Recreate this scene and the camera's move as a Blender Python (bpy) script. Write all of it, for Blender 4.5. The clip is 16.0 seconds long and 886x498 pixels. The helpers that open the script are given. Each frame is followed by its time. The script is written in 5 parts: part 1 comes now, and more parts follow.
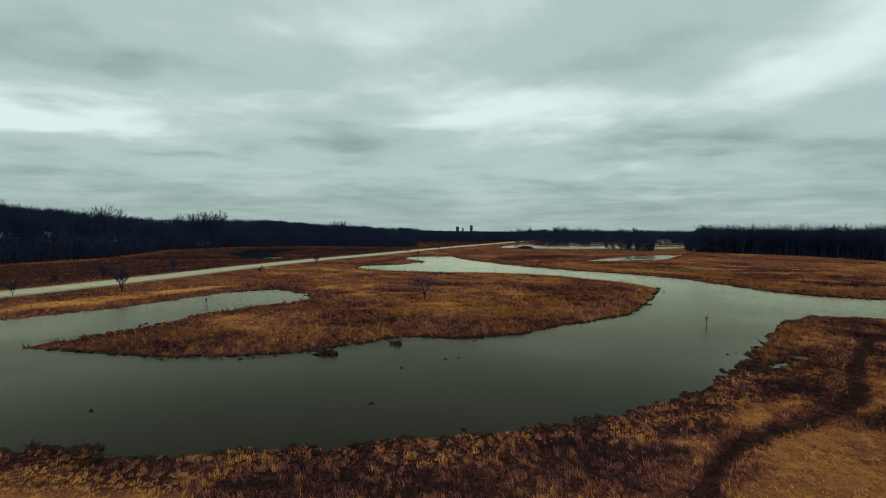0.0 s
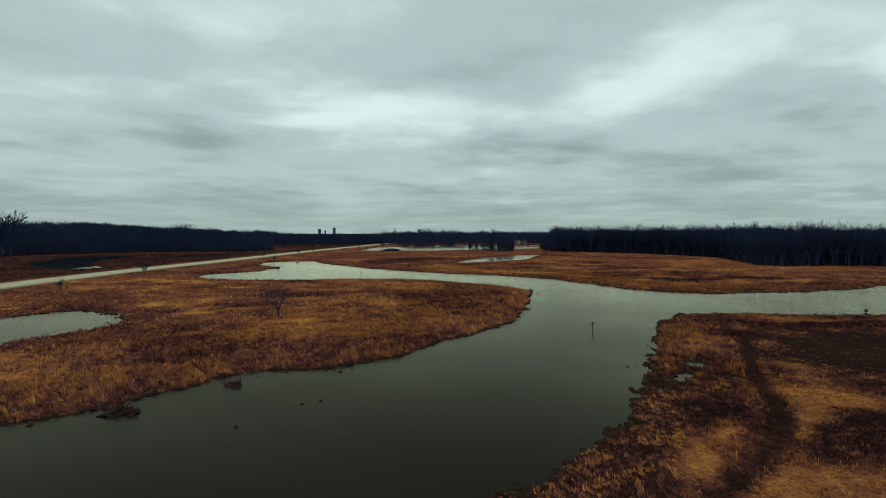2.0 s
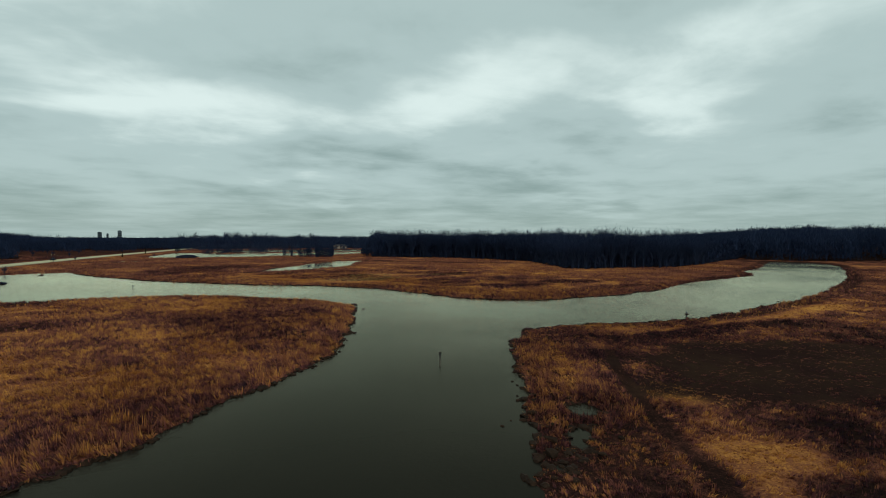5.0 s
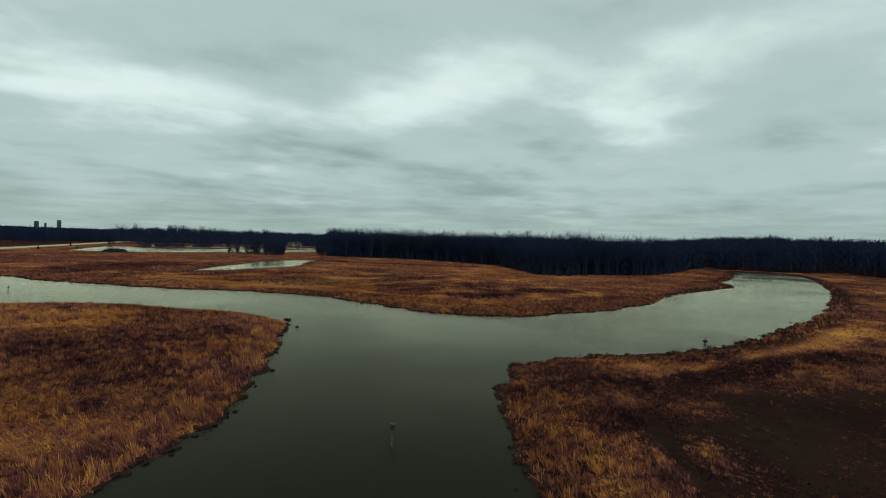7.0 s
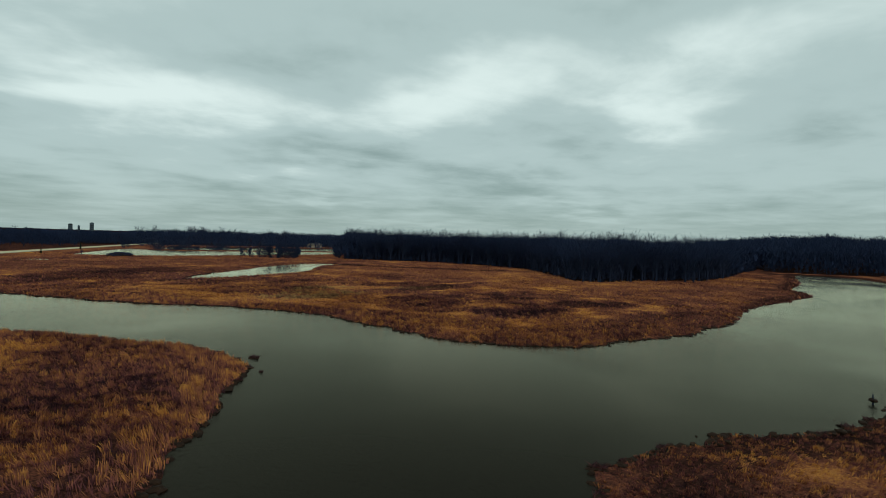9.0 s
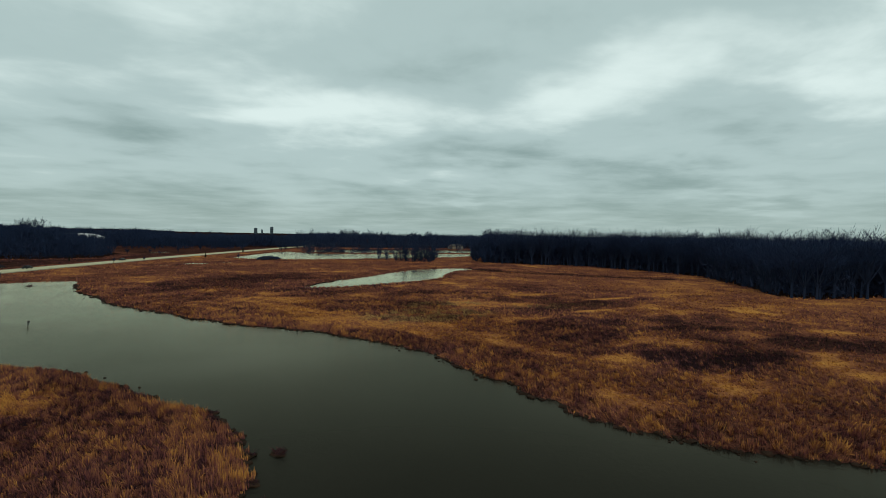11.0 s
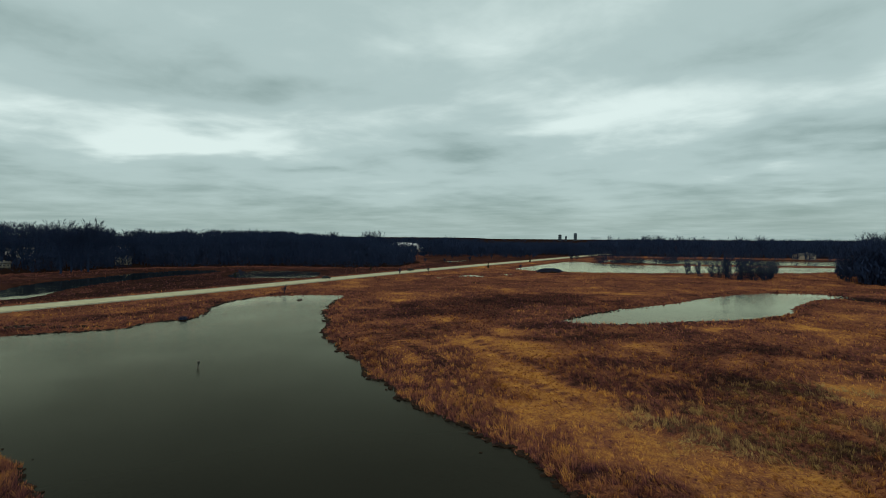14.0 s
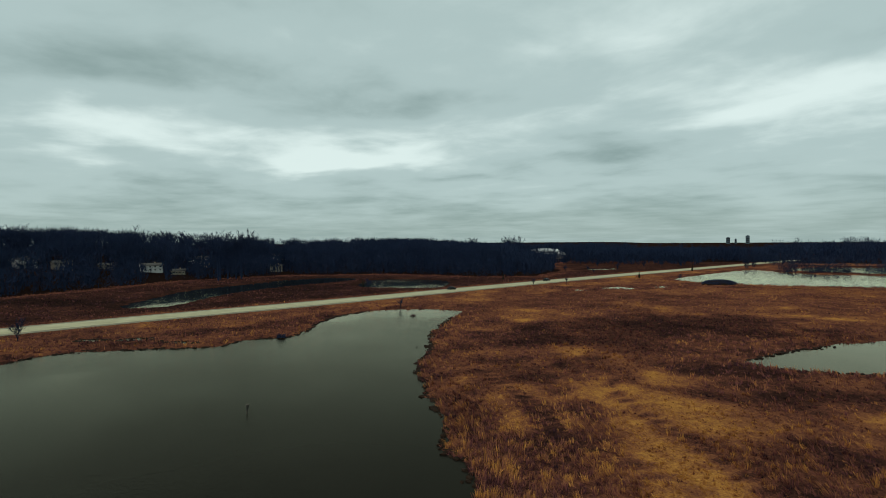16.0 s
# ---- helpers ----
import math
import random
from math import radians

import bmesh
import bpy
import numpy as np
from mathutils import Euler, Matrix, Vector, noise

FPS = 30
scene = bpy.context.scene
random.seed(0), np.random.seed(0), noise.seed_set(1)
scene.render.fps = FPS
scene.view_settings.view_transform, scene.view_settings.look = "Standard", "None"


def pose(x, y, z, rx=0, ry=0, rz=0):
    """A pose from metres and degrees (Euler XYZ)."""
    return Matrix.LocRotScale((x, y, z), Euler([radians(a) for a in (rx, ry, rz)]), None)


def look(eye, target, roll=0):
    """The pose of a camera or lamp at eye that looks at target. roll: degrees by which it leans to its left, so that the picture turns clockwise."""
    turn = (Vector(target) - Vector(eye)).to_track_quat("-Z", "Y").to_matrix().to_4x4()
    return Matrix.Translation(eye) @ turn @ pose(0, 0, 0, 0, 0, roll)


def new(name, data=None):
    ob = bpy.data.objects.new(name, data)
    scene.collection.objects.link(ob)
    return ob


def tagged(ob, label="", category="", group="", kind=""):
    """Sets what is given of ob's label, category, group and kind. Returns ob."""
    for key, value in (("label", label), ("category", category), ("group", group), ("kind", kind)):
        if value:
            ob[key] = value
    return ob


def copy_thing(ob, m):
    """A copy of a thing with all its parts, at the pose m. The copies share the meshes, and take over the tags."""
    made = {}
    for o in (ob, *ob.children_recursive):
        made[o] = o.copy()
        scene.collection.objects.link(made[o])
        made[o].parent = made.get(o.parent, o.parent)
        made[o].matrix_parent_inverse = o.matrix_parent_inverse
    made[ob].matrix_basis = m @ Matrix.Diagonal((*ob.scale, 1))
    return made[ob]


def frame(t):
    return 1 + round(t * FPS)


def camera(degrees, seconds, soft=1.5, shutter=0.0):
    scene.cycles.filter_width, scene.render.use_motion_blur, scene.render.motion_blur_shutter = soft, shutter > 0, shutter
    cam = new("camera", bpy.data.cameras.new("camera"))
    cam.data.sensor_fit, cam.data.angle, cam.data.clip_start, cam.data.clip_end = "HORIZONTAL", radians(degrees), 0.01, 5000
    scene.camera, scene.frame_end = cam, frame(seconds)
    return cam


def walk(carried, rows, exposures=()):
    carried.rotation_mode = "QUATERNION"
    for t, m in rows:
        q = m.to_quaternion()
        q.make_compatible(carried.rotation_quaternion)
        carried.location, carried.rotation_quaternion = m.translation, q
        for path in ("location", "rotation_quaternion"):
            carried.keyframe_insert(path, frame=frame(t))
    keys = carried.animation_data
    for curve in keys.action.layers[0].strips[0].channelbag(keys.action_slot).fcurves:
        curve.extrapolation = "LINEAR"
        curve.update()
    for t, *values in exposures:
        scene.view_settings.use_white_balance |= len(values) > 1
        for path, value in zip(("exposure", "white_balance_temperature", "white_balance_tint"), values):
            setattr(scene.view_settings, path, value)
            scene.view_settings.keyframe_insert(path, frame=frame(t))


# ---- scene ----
cam = camera(82.9, 16.0, soft=0.9)
PATH = [
    (0, (-0.608, -1.111, 18.741), (-0.605, 0.888, 18.662), 0.6),
    (0.5, (-0.382, 3.172, 18.704), (-0.259, 5.167, 18.627), 0.6),
    (1, (-0.627, 7.217, 18.607), (-0.366, 9.199, 18.534), 0.5),
    (1.5, (-0.354, 11.474, 18.501), (0.047, 13.432, 18.431), 0.4),
    (2, (0.282, 15.66, 18.466), (0.817, 17.586, 18.4), 0.2),
    (2.5, (0.963, 19.589, 18.453), (1.626, 21.475, 18.39), 0.2),
    (3, (2.64, 24.027, 18.291), (3.427, 25.865, 18.232), -0.0),
    (3.5, (4.119, 27.853, 18.227), (5.032, 29.631, 18.17), -0.4),
    (4, (5.476, 31.411, 18.149), (6.504, 33.126, 18.098), -0.3),
    (4.2, (6.221, 32.821, 18.167), (7.288, 34.512, 18.119), -0.2),
    (6.5, (22.037, 55.995, 17.945), (23.309, 57.537, 17.904), 1.9),
    (7, (26.676, 61.797, 18.016), (27.971, 63.321, 17.979), 2.1),
    (7.5, (31.557, 67.504, 18.11), (32.844, 69.034, 18.069), 1.9),
    (8, (36.229, 73.455, 18.182), (37.515, 74.987, 18.147), 2.1),
    (10.5, (62.245, 105.934, 20.328), (63.145, 107.719, 20.268), 0.9),
    (11, (67.345, 114.03, 20.624), (68.065, 115.894, 20.566), 1.1),
    (11.5, (71.813, 122.795, 20.873), (72.319, 124.73, 20.819), 1.5),
    (12, (75.744, 132.048, 21.177), (76.036, 134.026, 21.124), 1.3),
    (12.5, (79.056, 141.644, 21.554), (79.151, 143.641, 21.498), 0.6),
    (13, (81.375, 151.151, 21.944), (81.28, 153.148, 21.887), 0.3),
    (13.5, (83.271, 160.109, 22.297), (82.987, 162.088, 22.247), -0.0),
    (14, (84.079, 167.01, 22.613), (83.637, 168.96, 22.563), 0.3),
    (14.5, (84.421, 173.614, 22.699), (83.813, 175.519, 22.658), 0.5),
    (15, (84.213, 180.375, 22.868), (83.469, 182.231, 22.831), 0.2),
    (15.5, (83.258, 187.099, 23.122), (82.404, 188.907, 23.088), -0.1),
    (16, (81.965, 193.726, 23.301), (80.988, 195.472, 23.273), -0.4),
]
walk(cam, [(t, look(eye, target, roll)) for t, eye, target, roll in PATH])

# ---------------------------------------------------------------- world and light
def node_link(tree, a, b):
    tree.links.new(a, b)


def build_world():
    world = bpy.data.worlds.new("overcast_sky")
    scene.world = world
    world.use_nodes = True
    tree = world.node_tree
    tree.nodes.clear()
    n = tree.nodes.new
    out, bg = n("ShaderNodeOutputWorld"), n("ShaderNodeBackground")
    coord, sep = n("ShaderNodeTexCoord"), n("ShaderNodeSeparateXYZ")
    node_link(tree, coord.outputs["Generated"], sep.inputs[0])

    def calc(op, a, b=None):
        m = n("ShaderNodeMath")
        m.operation = op
        for i, v in enumerate((a, b)):
            if v is None:
                continue
            if isinstance(v, (int, float)):
                m.inputs[i].default_value = v
            else:
                node_link(tree, v, m.inputs[i])
        return m.outputs[0]

    # the cloud deck is a flat layer high over the marsh
    lift = calc("ADD", calc("MAXIMUM", sep.outputs["Z"], 0.0), 0.085)
    u, v = calc("DIVIDE", sep.outputs["X"], lift), calc("DIVIDE", sep.outputs["Y"], lift)
    comb = n("ShaderNodeCombineXYZ")
    node_link(tree, u, comb.inputs[0])
    node_link(tree, v, comb.inputs[1])
    mapping = n("ShaderNodeMapping")
    mapping.inputs["Location"].default_value = CLOUD_SHIFT
    mapping.inputs["Rotation"].default_value = (0, 0, radians(25))
    mapping.inputs["Scale"].default_value = (1.0, 1.1, 1.0)
    node_link(tree, comb.outputs[0], mapping.inputs[0])

    def cloud(scale, detail, rough, distort, w):
        t = n("ShaderNodeTexNoise")
        t.noise_dimensions = "4D"
        t.inputs["Scale"].default_value, t.inputs["Detail"].default_value = scale, detail
        t.inputs["Roughness"].default_value, t.inputs["Distortion"].default_value = rough, distort
        t.inputs["W"].default_value = w
        node_link(tree, mapping.outputs[0], t.inputs["Vector"])
        return t.outputs["Fac"]

    broad, puffs, wisps = cloud(0.3, 2, 0.45, 0.3, 2.0), cloud(0.62, 5, 0.52, 0.3, 5.0), cloud(1.7, 5, 0.58, 0.3, 8.0)
    total = calc("ADD", calc("ADD", calc("MULTIPLY", broad, 0.22), calc("MULTIPLY", puffs, 0.48)), calc("MULTIPLY", wisps, 0.30))
    # the texture fades into haze towards the horizon
    haze = calc("MINIMUM", calc("ADD", calc("MULTIPLY", calc("MAXIMUM", sep.outputs["Z"], 0.0), 5.0), 0.25), 1.0)
    total = calc("ADD", calc("MULTIPLY", calc("SUBTRACT", total, 0.5), haze), 0.5)
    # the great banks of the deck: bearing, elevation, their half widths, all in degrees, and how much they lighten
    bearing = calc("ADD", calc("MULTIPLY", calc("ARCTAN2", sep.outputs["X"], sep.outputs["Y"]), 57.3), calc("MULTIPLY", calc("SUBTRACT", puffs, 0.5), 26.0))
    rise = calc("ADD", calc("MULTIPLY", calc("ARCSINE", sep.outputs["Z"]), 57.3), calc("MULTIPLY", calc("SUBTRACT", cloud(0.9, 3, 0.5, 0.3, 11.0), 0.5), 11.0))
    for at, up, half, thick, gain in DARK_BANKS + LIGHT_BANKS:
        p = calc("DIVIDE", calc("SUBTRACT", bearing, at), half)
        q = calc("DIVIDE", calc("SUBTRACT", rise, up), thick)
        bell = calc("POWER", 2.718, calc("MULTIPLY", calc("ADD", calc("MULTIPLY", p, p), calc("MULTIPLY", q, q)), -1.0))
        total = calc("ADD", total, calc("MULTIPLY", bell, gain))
    ramp = n("ShaderNodeValToRGB")
    ramp.color_ramp.interpolation = "EASE"
    stops = ramp.color_ramp.elements
    stops[0].position, stops[0].color = 0.26, (*CLOUD_DARK, 1)
    stops[1].position, stops[1].color = 0.68, (*CLOUD_BRIGHT, 1)
    mid = stops.new(0.48)
    mid.color = (*CLOUD_MID, 1)
    node_link(tree, total, ramp.inputs[0])
    sky = n("ShaderNodeTexSky")
    sky.sky_type, sky.sun_disc = "NISHITA", False
    sky.sun_elevation, sky.sun_rotation = radians(SUN_ELEVATION), radians(SUN_AZIMUTH)
    blue = n("ShaderNodeVectorMath")
    blue.operation = "SCALE"
    blue.inputs["Scale"].default_value = 0.08
    node_link(tree, sky.outputs[0], blue.inputs[0])
    mix = n("ShaderNodeMix")
    mix.data_type = "RGBA"
    mix.inputs["Factor"].default_value = 0.92
    node_link(tree, blue.outputs[0], mix.inputs[6])
    node_link(tree, ramp.outputs[0], mix.inputs[7])
    node_link(tree, mix.outputs[2], bg.inputs["Color"])
    bg.inputs["Strength"].default_value = SKY_STRENGTH
    node_link(tree, bg.outputs[0], out.inputs[0])


SUN_ELEVATION, SUN_AZIMUTH, SKY_STRENGTH = 48.0, 200.0, 1.03
CLOUD_SHIFT = (0.0, 0.0, 0.0)
CLOUD_DARK, CLOUD_MID, CLOUD_BRIGHT = (0.238, 0.335, 0.318), (0.44, 0.565, 0.55), (0.74, 0.875, 0.84)
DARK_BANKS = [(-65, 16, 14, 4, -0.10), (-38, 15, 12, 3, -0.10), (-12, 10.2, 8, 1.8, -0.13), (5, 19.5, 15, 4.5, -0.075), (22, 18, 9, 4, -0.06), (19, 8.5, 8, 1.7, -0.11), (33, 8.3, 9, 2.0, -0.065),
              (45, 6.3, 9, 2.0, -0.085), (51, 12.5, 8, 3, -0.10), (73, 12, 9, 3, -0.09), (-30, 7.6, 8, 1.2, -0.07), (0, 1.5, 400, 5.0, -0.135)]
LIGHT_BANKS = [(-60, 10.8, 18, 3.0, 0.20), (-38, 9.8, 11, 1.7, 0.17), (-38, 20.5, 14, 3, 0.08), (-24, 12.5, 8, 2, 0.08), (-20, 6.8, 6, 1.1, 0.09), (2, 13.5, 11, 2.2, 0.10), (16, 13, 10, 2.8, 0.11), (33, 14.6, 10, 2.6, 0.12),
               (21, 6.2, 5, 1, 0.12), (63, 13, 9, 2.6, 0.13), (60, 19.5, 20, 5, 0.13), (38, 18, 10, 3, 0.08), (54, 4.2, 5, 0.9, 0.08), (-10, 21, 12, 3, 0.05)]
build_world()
sun = new("sun", bpy.data.lights.new("sun", "SUN"))
sun.data.energy, sun.data.angle, sun.data.color = 0.9, radians(20), (1.0, 0.95, 0.87)
az, el = radians(SUN_AZIMUTH), radians(SUN_ELEVATION)
sun.matrix_world = look((200 * math.sin(az) * math.cos(el), 200 * math.cos(az) * math.cos(el), 200 * math.sin(el)), (0, 0, 0))


# ---------------------------------------------------------------- materials
def ramp_node(tree, stops, interpolation="LINEAR"):
    r = tree.nodes.new("ShaderNodeValToRGB")
    r.color_ramp.interpolation = interpolation
    e = r.color_ramp.elements
    e[0].position, e[0].color = stops[0][0], (*stops[0][1], 1)
    e[1].position, e[1].color = stops[-1][0], (*stops[-1][1], 1)
    for p, c in stops[1:-1]:
        e.new(p).color = (*c, 1)
    return r


def noise_node(tree, scale, detail=4, rough=0.55, coord="Object"):
    c, t = tree.nodes.new("ShaderNodeTexCoord"), tree.nodes.new("ShaderNodeTexNoise")
    t.inputs["Scale"].default_value, t.inputs["Detail"].default_value, t.inputs["Roughness"].default_value = scale, detail, rough
    node_link(tree, c.outputs[coord], t.inputs["Vector"])
    return t


def math_node(tree, op, a, b, clamp=False):
    m = tree.nodes.new("ShaderNodeMath")
    m.operation, m.use_clamp = op, clamp
    for i, v in enumerate((a, b)):
        if isinstance(v, (int, float)):
            m.inputs[i].default_value = v
        else:
            node_link(tree, v, m.inputs[i])
    return m.outputs[0]


def plain(name, dark, light, scale, rough=0.85, metal=0.0, bump=0.3, fine=8.0, coord="Object"):
    """A surface that wanders between two colours at two scales, with fine relief."""
    m = bpy.data.materials.new(name)
    m.use_nodes = True
    tree = m.node_tree
    b = tree.nodes["Principled BSDF"]
    big, small = noise_node(tree, scale, 3, 0.5, coord), noise_node(tree, scale * fine, 4, 0.6, coord)
    info = tree.nodes.new("ShaderNodeObjectInfo")
    v = math_node(tree, "ADD", math_node(tree, "MULTIPLY", big.outputs["Fac"], 0.6), math_node(tree, "MULTIPLY", small.outputs["Fac"], 0.4))
    v = math_node(tree, "ADD", v, math_node(tree, "MULTIPLY", math_node(tree, "SUBTRACT", info.outputs["Random"], 0.5), 0.12))
    r = ramp_node(tree, [(0.32, dark), (0.68, light)])
    node_link(tree, v, r.inputs[0])
    node_link(tree, r.outputs[0], b.inputs["Base Color"])
    b.inputs["Roughness"].default_value, b.inputs["Metallic"].default_value = rough, metal
    b.inputs["Specular IOR Level"].default_value = 0.3 if rough < 0.8 else 0.08
    if bump:
        bn = tree.nodes.new("ShaderNodeBump")
        bn.inputs["Strength"].default_value, bn.inputs["Distance"].default_value = bump, 0.05
        node_link(tree, small.outputs["Fac"], bn.inputs["Height"])
        node_link(tree, bn.outputs[0], b.inputs["Normal"])
    return m


# dry marsh plants, from dark stems over rust and ochre to bleached straw
STRAW = [(0.0, (0.022, 0.013, 0.018)), (0.2, (0.080, 0.030, 0.033)), (0.4, (0.184, 0.062, 0.052)), (0.6, (0.292, 0.114, 0.056)), (0.8, (0.49, 0.210, 0.048)), (1.0, (0.62, 0.310, 0.074))]
PEAT = [(0.0, (0.018, 0.010, 0.008)), (0.2, (0.053, 0.022, 0.017)), (0.4, (0.158, 0.056, 0.034)), (0.6, (0.285, 0.110, 0.043)), (0.8, (0.47, 0.205, 0.049)), (1.0, (0.60, 0.30, 0.08))]


def plants(name, spread):
    """Blades: the tone of the spot, and a chance of their own."""
    m = bpy.data.materials.new(name)
    m.use_nodes = True
    tree = m.node_tree
    b = tree.nodes["Principled BSDF"]
    tone, geo = tree.nodes.new("ShaderNodeAttribute"), tree.nodes.new("ShaderNodeNewGeometry")
    tone.attribute_name = "tone"
    patch = noise_node(tree, 0.55, 3, 0.6)
    v = math_node(tree, "MULTIPLY", math_node(tree, "SUBTRACT", geo.outputs["Random Per Island"], 0.5), spread)
    v = math_node(tree, "ADD", v, tone.outputs["Fac"])
    v = math_node(tree, "ADD", v, math_node(tree, "MULTIPLY", math_node(tree, "SUBTRACT", patch.outputs["Fac"], 0.5), 0.5), True)
    r = ramp_node(tree, STRAW)
    node_link(tree, v, r.inputs[0])
    green = tree.nodes.new("ShaderNodeAttribute")
    green.attribute_name = "olive"
    sedge_ramp = ramp_node(tree, [(0.0, (0.022, 0.017, 0.013)), (0.4, (0.120, 0.075, 0.034)), (1.0, (0.40, 0.29, 0.12))])
    node_link(tree, v, sedge_ramp.inputs[0])
    mix = tree.nodes.new("ShaderNodeMix")
    mix.data_type = "RGBA"
    node_link(tree, green.outputs["Fac"], mix.inputs["Factor"])
    node_link(tree, r.outputs[0], mix.inputs[6])
    node_link(tree, sedge_ramp.outputs[0], mix.inputs[7])
    node_link(tree, mix.outputs[2], b.inputs["Base Color"])
    b.inputs["Roughness"].default_value, b.inputs["Specular IOR Level"].default_value = 0.9, 0.04
    return m


def soil():
    m = bpy.data.materials.new("marsh_ground")
    m.use_nodes = True
    tree = m.node_tree
    b = tree.nodes["Principled BSDF"]
    tone, olive = tree.nodes.new("ShaderNodeAttribute"), tree.nodes.new("ShaderNodeAttribute")
    tone.attribute_name, olive.attribute_name = "tone", "olive"
    patch, tuft, fine = noise_node(tree, 0.09, 5, 0.6), noise_node(tree, 0.9, 5, 0.65), noise_node(tree, 5.0, 4, 0.65)
    v = math_node(tree, "MULTIPLY", tone.outputs["Fac"], 0.9)
    for t, k in ((patch, 0.5), (tuft, 0.7), (fine, 0.9)):
        v = math_node(tree, "ADD", v, math_node(tree, "MULTIPLY", math_node(tree, "SUBTRACT", t.outputs["Fac"], 0.5), k))
    v = math_node(tree, "MAXIMUM", v, 0.0)
    r = ramp_node(tree, PEAT)
    node_link(tree, v, r.inputs[0])
    g = ramp_node(tree, [(0.35, (0.021, 0.0105, 0.0100)), (0.7, (0.040, 0.0235, 0.0145))])
    node_link(tree, math_node(tree, "ADD", math_node(tree, "MULTIPLY", patch.outputs["Fac"], 0.6), math_node(tree, "MULTIPLY", tuft.outputs["Fac"], 0.4)), g.inputs[0])
    mix = tree.nodes.new("ShaderNodeMix")
    mix.data_type = "RGBA"
    node_link(tree, olive.outputs["Fac"], mix.inputs["Factor"])
    node_link(tree, r.outputs[0], mix.inputs[6])
    node_link(tree, g.outputs[0], mix.inputs[7])
    node_link(tree, mix.outputs[2], b.inputs["Base Color"])
    b.inputs["Roughness"].default_value, b.inputs["Specular IOR Level"].default_value = 0.97, 0.0
    bn = tree.nodes.new("ShaderNodeBump")
    bn.inputs["Strength"].default_value, bn.inputs["Distance"].default_value = 1.0, 0.5
    node_link(tree, math_node(tree, "ADD", tuft.outputs["Fac"], math_node(tree, "MULTIPLY", fine.outputs["Fac"], 0.5)), bn.inputs["Height"])
    node_link(tree, bn.outputs[0], b.inputs["Normal"])
    return m


def pond():
    m = bpy.data.materials.new("marsh_water")
    m.use_nodes = True
    tree = m.node_tree
    tree.nodes.remove(tree.nodes["Principled BSDF"])
    out = tree.nodes["Material Output"]
    body, gloss, mix, edge = (tree.nodes.new(k) for k in ("ShaderNodeBsdfDiffuse", "ShaderNodeBsdfGlossy", "ShaderNodeMixShader", "ShaderNodeFresnel"))
    silt = noise_node(tree, 0.03, 4, 0.6)
    r = ramp_node(tree, [(0.3, (0.0105, 0.0094, 0.0076)), (0.7, (0.0150, 0.0134, 0.0104))])
    node_link(tree, silt.outputs["Fac"], r.inputs[0])
    node_link(tree, r.outputs[0], body.inputs["Color"])
    gloss.inputs["Color"].default_value = (1.0, 0.95, 0.70, 1)
    wind = tree.nodes.new("ShaderNodeAttribute")
    wind.attribute_name = "tone"
    node_link(tree, math_node(tree, "ADD", math_node(tree, "MULTIPLY", wind.outputs["Fac"], 0.10), 0.03), gloss.inputs["Roughness"])
    edge.inputs["IOR"].default_value = 1.2
    breeze, wave, swell, ripple = noise_node(tree, 0.025, 3, 0.5), noise_node(tree, 1.9, 3, 0.55), noise_node(tree, 0.5, 2, 0.5), noise_node(tree, 6.5, 2, 0.6)
    h = math_node(tree, "ADD", math_node(tree, "MULTIPLY", wave.outputs["Fac"], 1.5), swell.outputs["Fac"])
    h = math_node(tree, "ADD", h, math_node(tree, "MULTIPLY", ripple.outputs["Fac"], 0.45))
    gust = ramp_node(tree, [(0.38, (0.25, 0.25, 0.25)), (0.62, (1.0, 1.0, 1.0))])
    node_link(tree, breeze.outputs["Fac"], gust.inputs[0])
    h = math_node(tree, "MULTIPLY", h, gust.outputs[0])
    h = math_node(tree, "MULTIPLY", h, wind.outputs["Fac"])
    bn = tree.nodes.new("ShaderNodeBump")
    bn.inputs["Strength"].default_value, bn.inputs["Distance"].default_value = 0.55, 0.15
    node_link(tree, h, bn.inputs["Height"])
    node_link(tree, bn.outputs[0], gloss.inputs["Normal"])
    sheen = math_node(tree, "MULTIPLY", math_node(tree, "POWER", edge.outputs[0], 1.6), 2.25, True)
    node_link(tree, sheen, mix.inputs[0])
    node_link(tree, body.outputs[0], mix.inputs[1])
    node_link(tree, gloss.outputs[0], mix.inputs[2])
    node_link(tree, mix.outputs[0], out.inputs["Surface"])
    return m


REED = plants("dry_reed", 0.26)
SOIL, WATER = soil(), pond()
CONCRETE = plain("pale_concrete", (0.37, 0.335, 0.205), (0.52, 0.475, 0.30), 0.25, 0.9, bump=0.2, fine=20)
GRAVEL = plain("gravel_shoulder", (0.15, 0.13, 0.085), (0.30, 0.26, 0.18), 0.8, 0.95, bump=0.5)
# bark and twigs carry the navy haze of shaded woods in their base colour
BARK = plain("hazed_bark", (0.012, 0.019, 0.039), (0.018, 0.026, 0.050), 1.2, 0.95, bump=0.6)
TWIG = plain("hazed_bare_twigs", (0.0115, 0.0205, 0.048), (0.020, 0.031, 0.063), 0.05, 0.95, bump=0)
THICKET = plain("hazed_thicket_twigs", (0.019, 0.029, 0.060), (0.035, 0.044, 0.078), 0.1, 0.95, bump=0)
NEEDLE = plain("dark_needles", (0.008, 0.014, 0.009), (0.02, 0.032, 0.018), 0.8, 0.9, bump=0)
MUD = plain("wet_mud", (0.010, 0.006, 0.004), (0.036, 0.019, 0.011), 1.5, 0.85, bump=0.8)
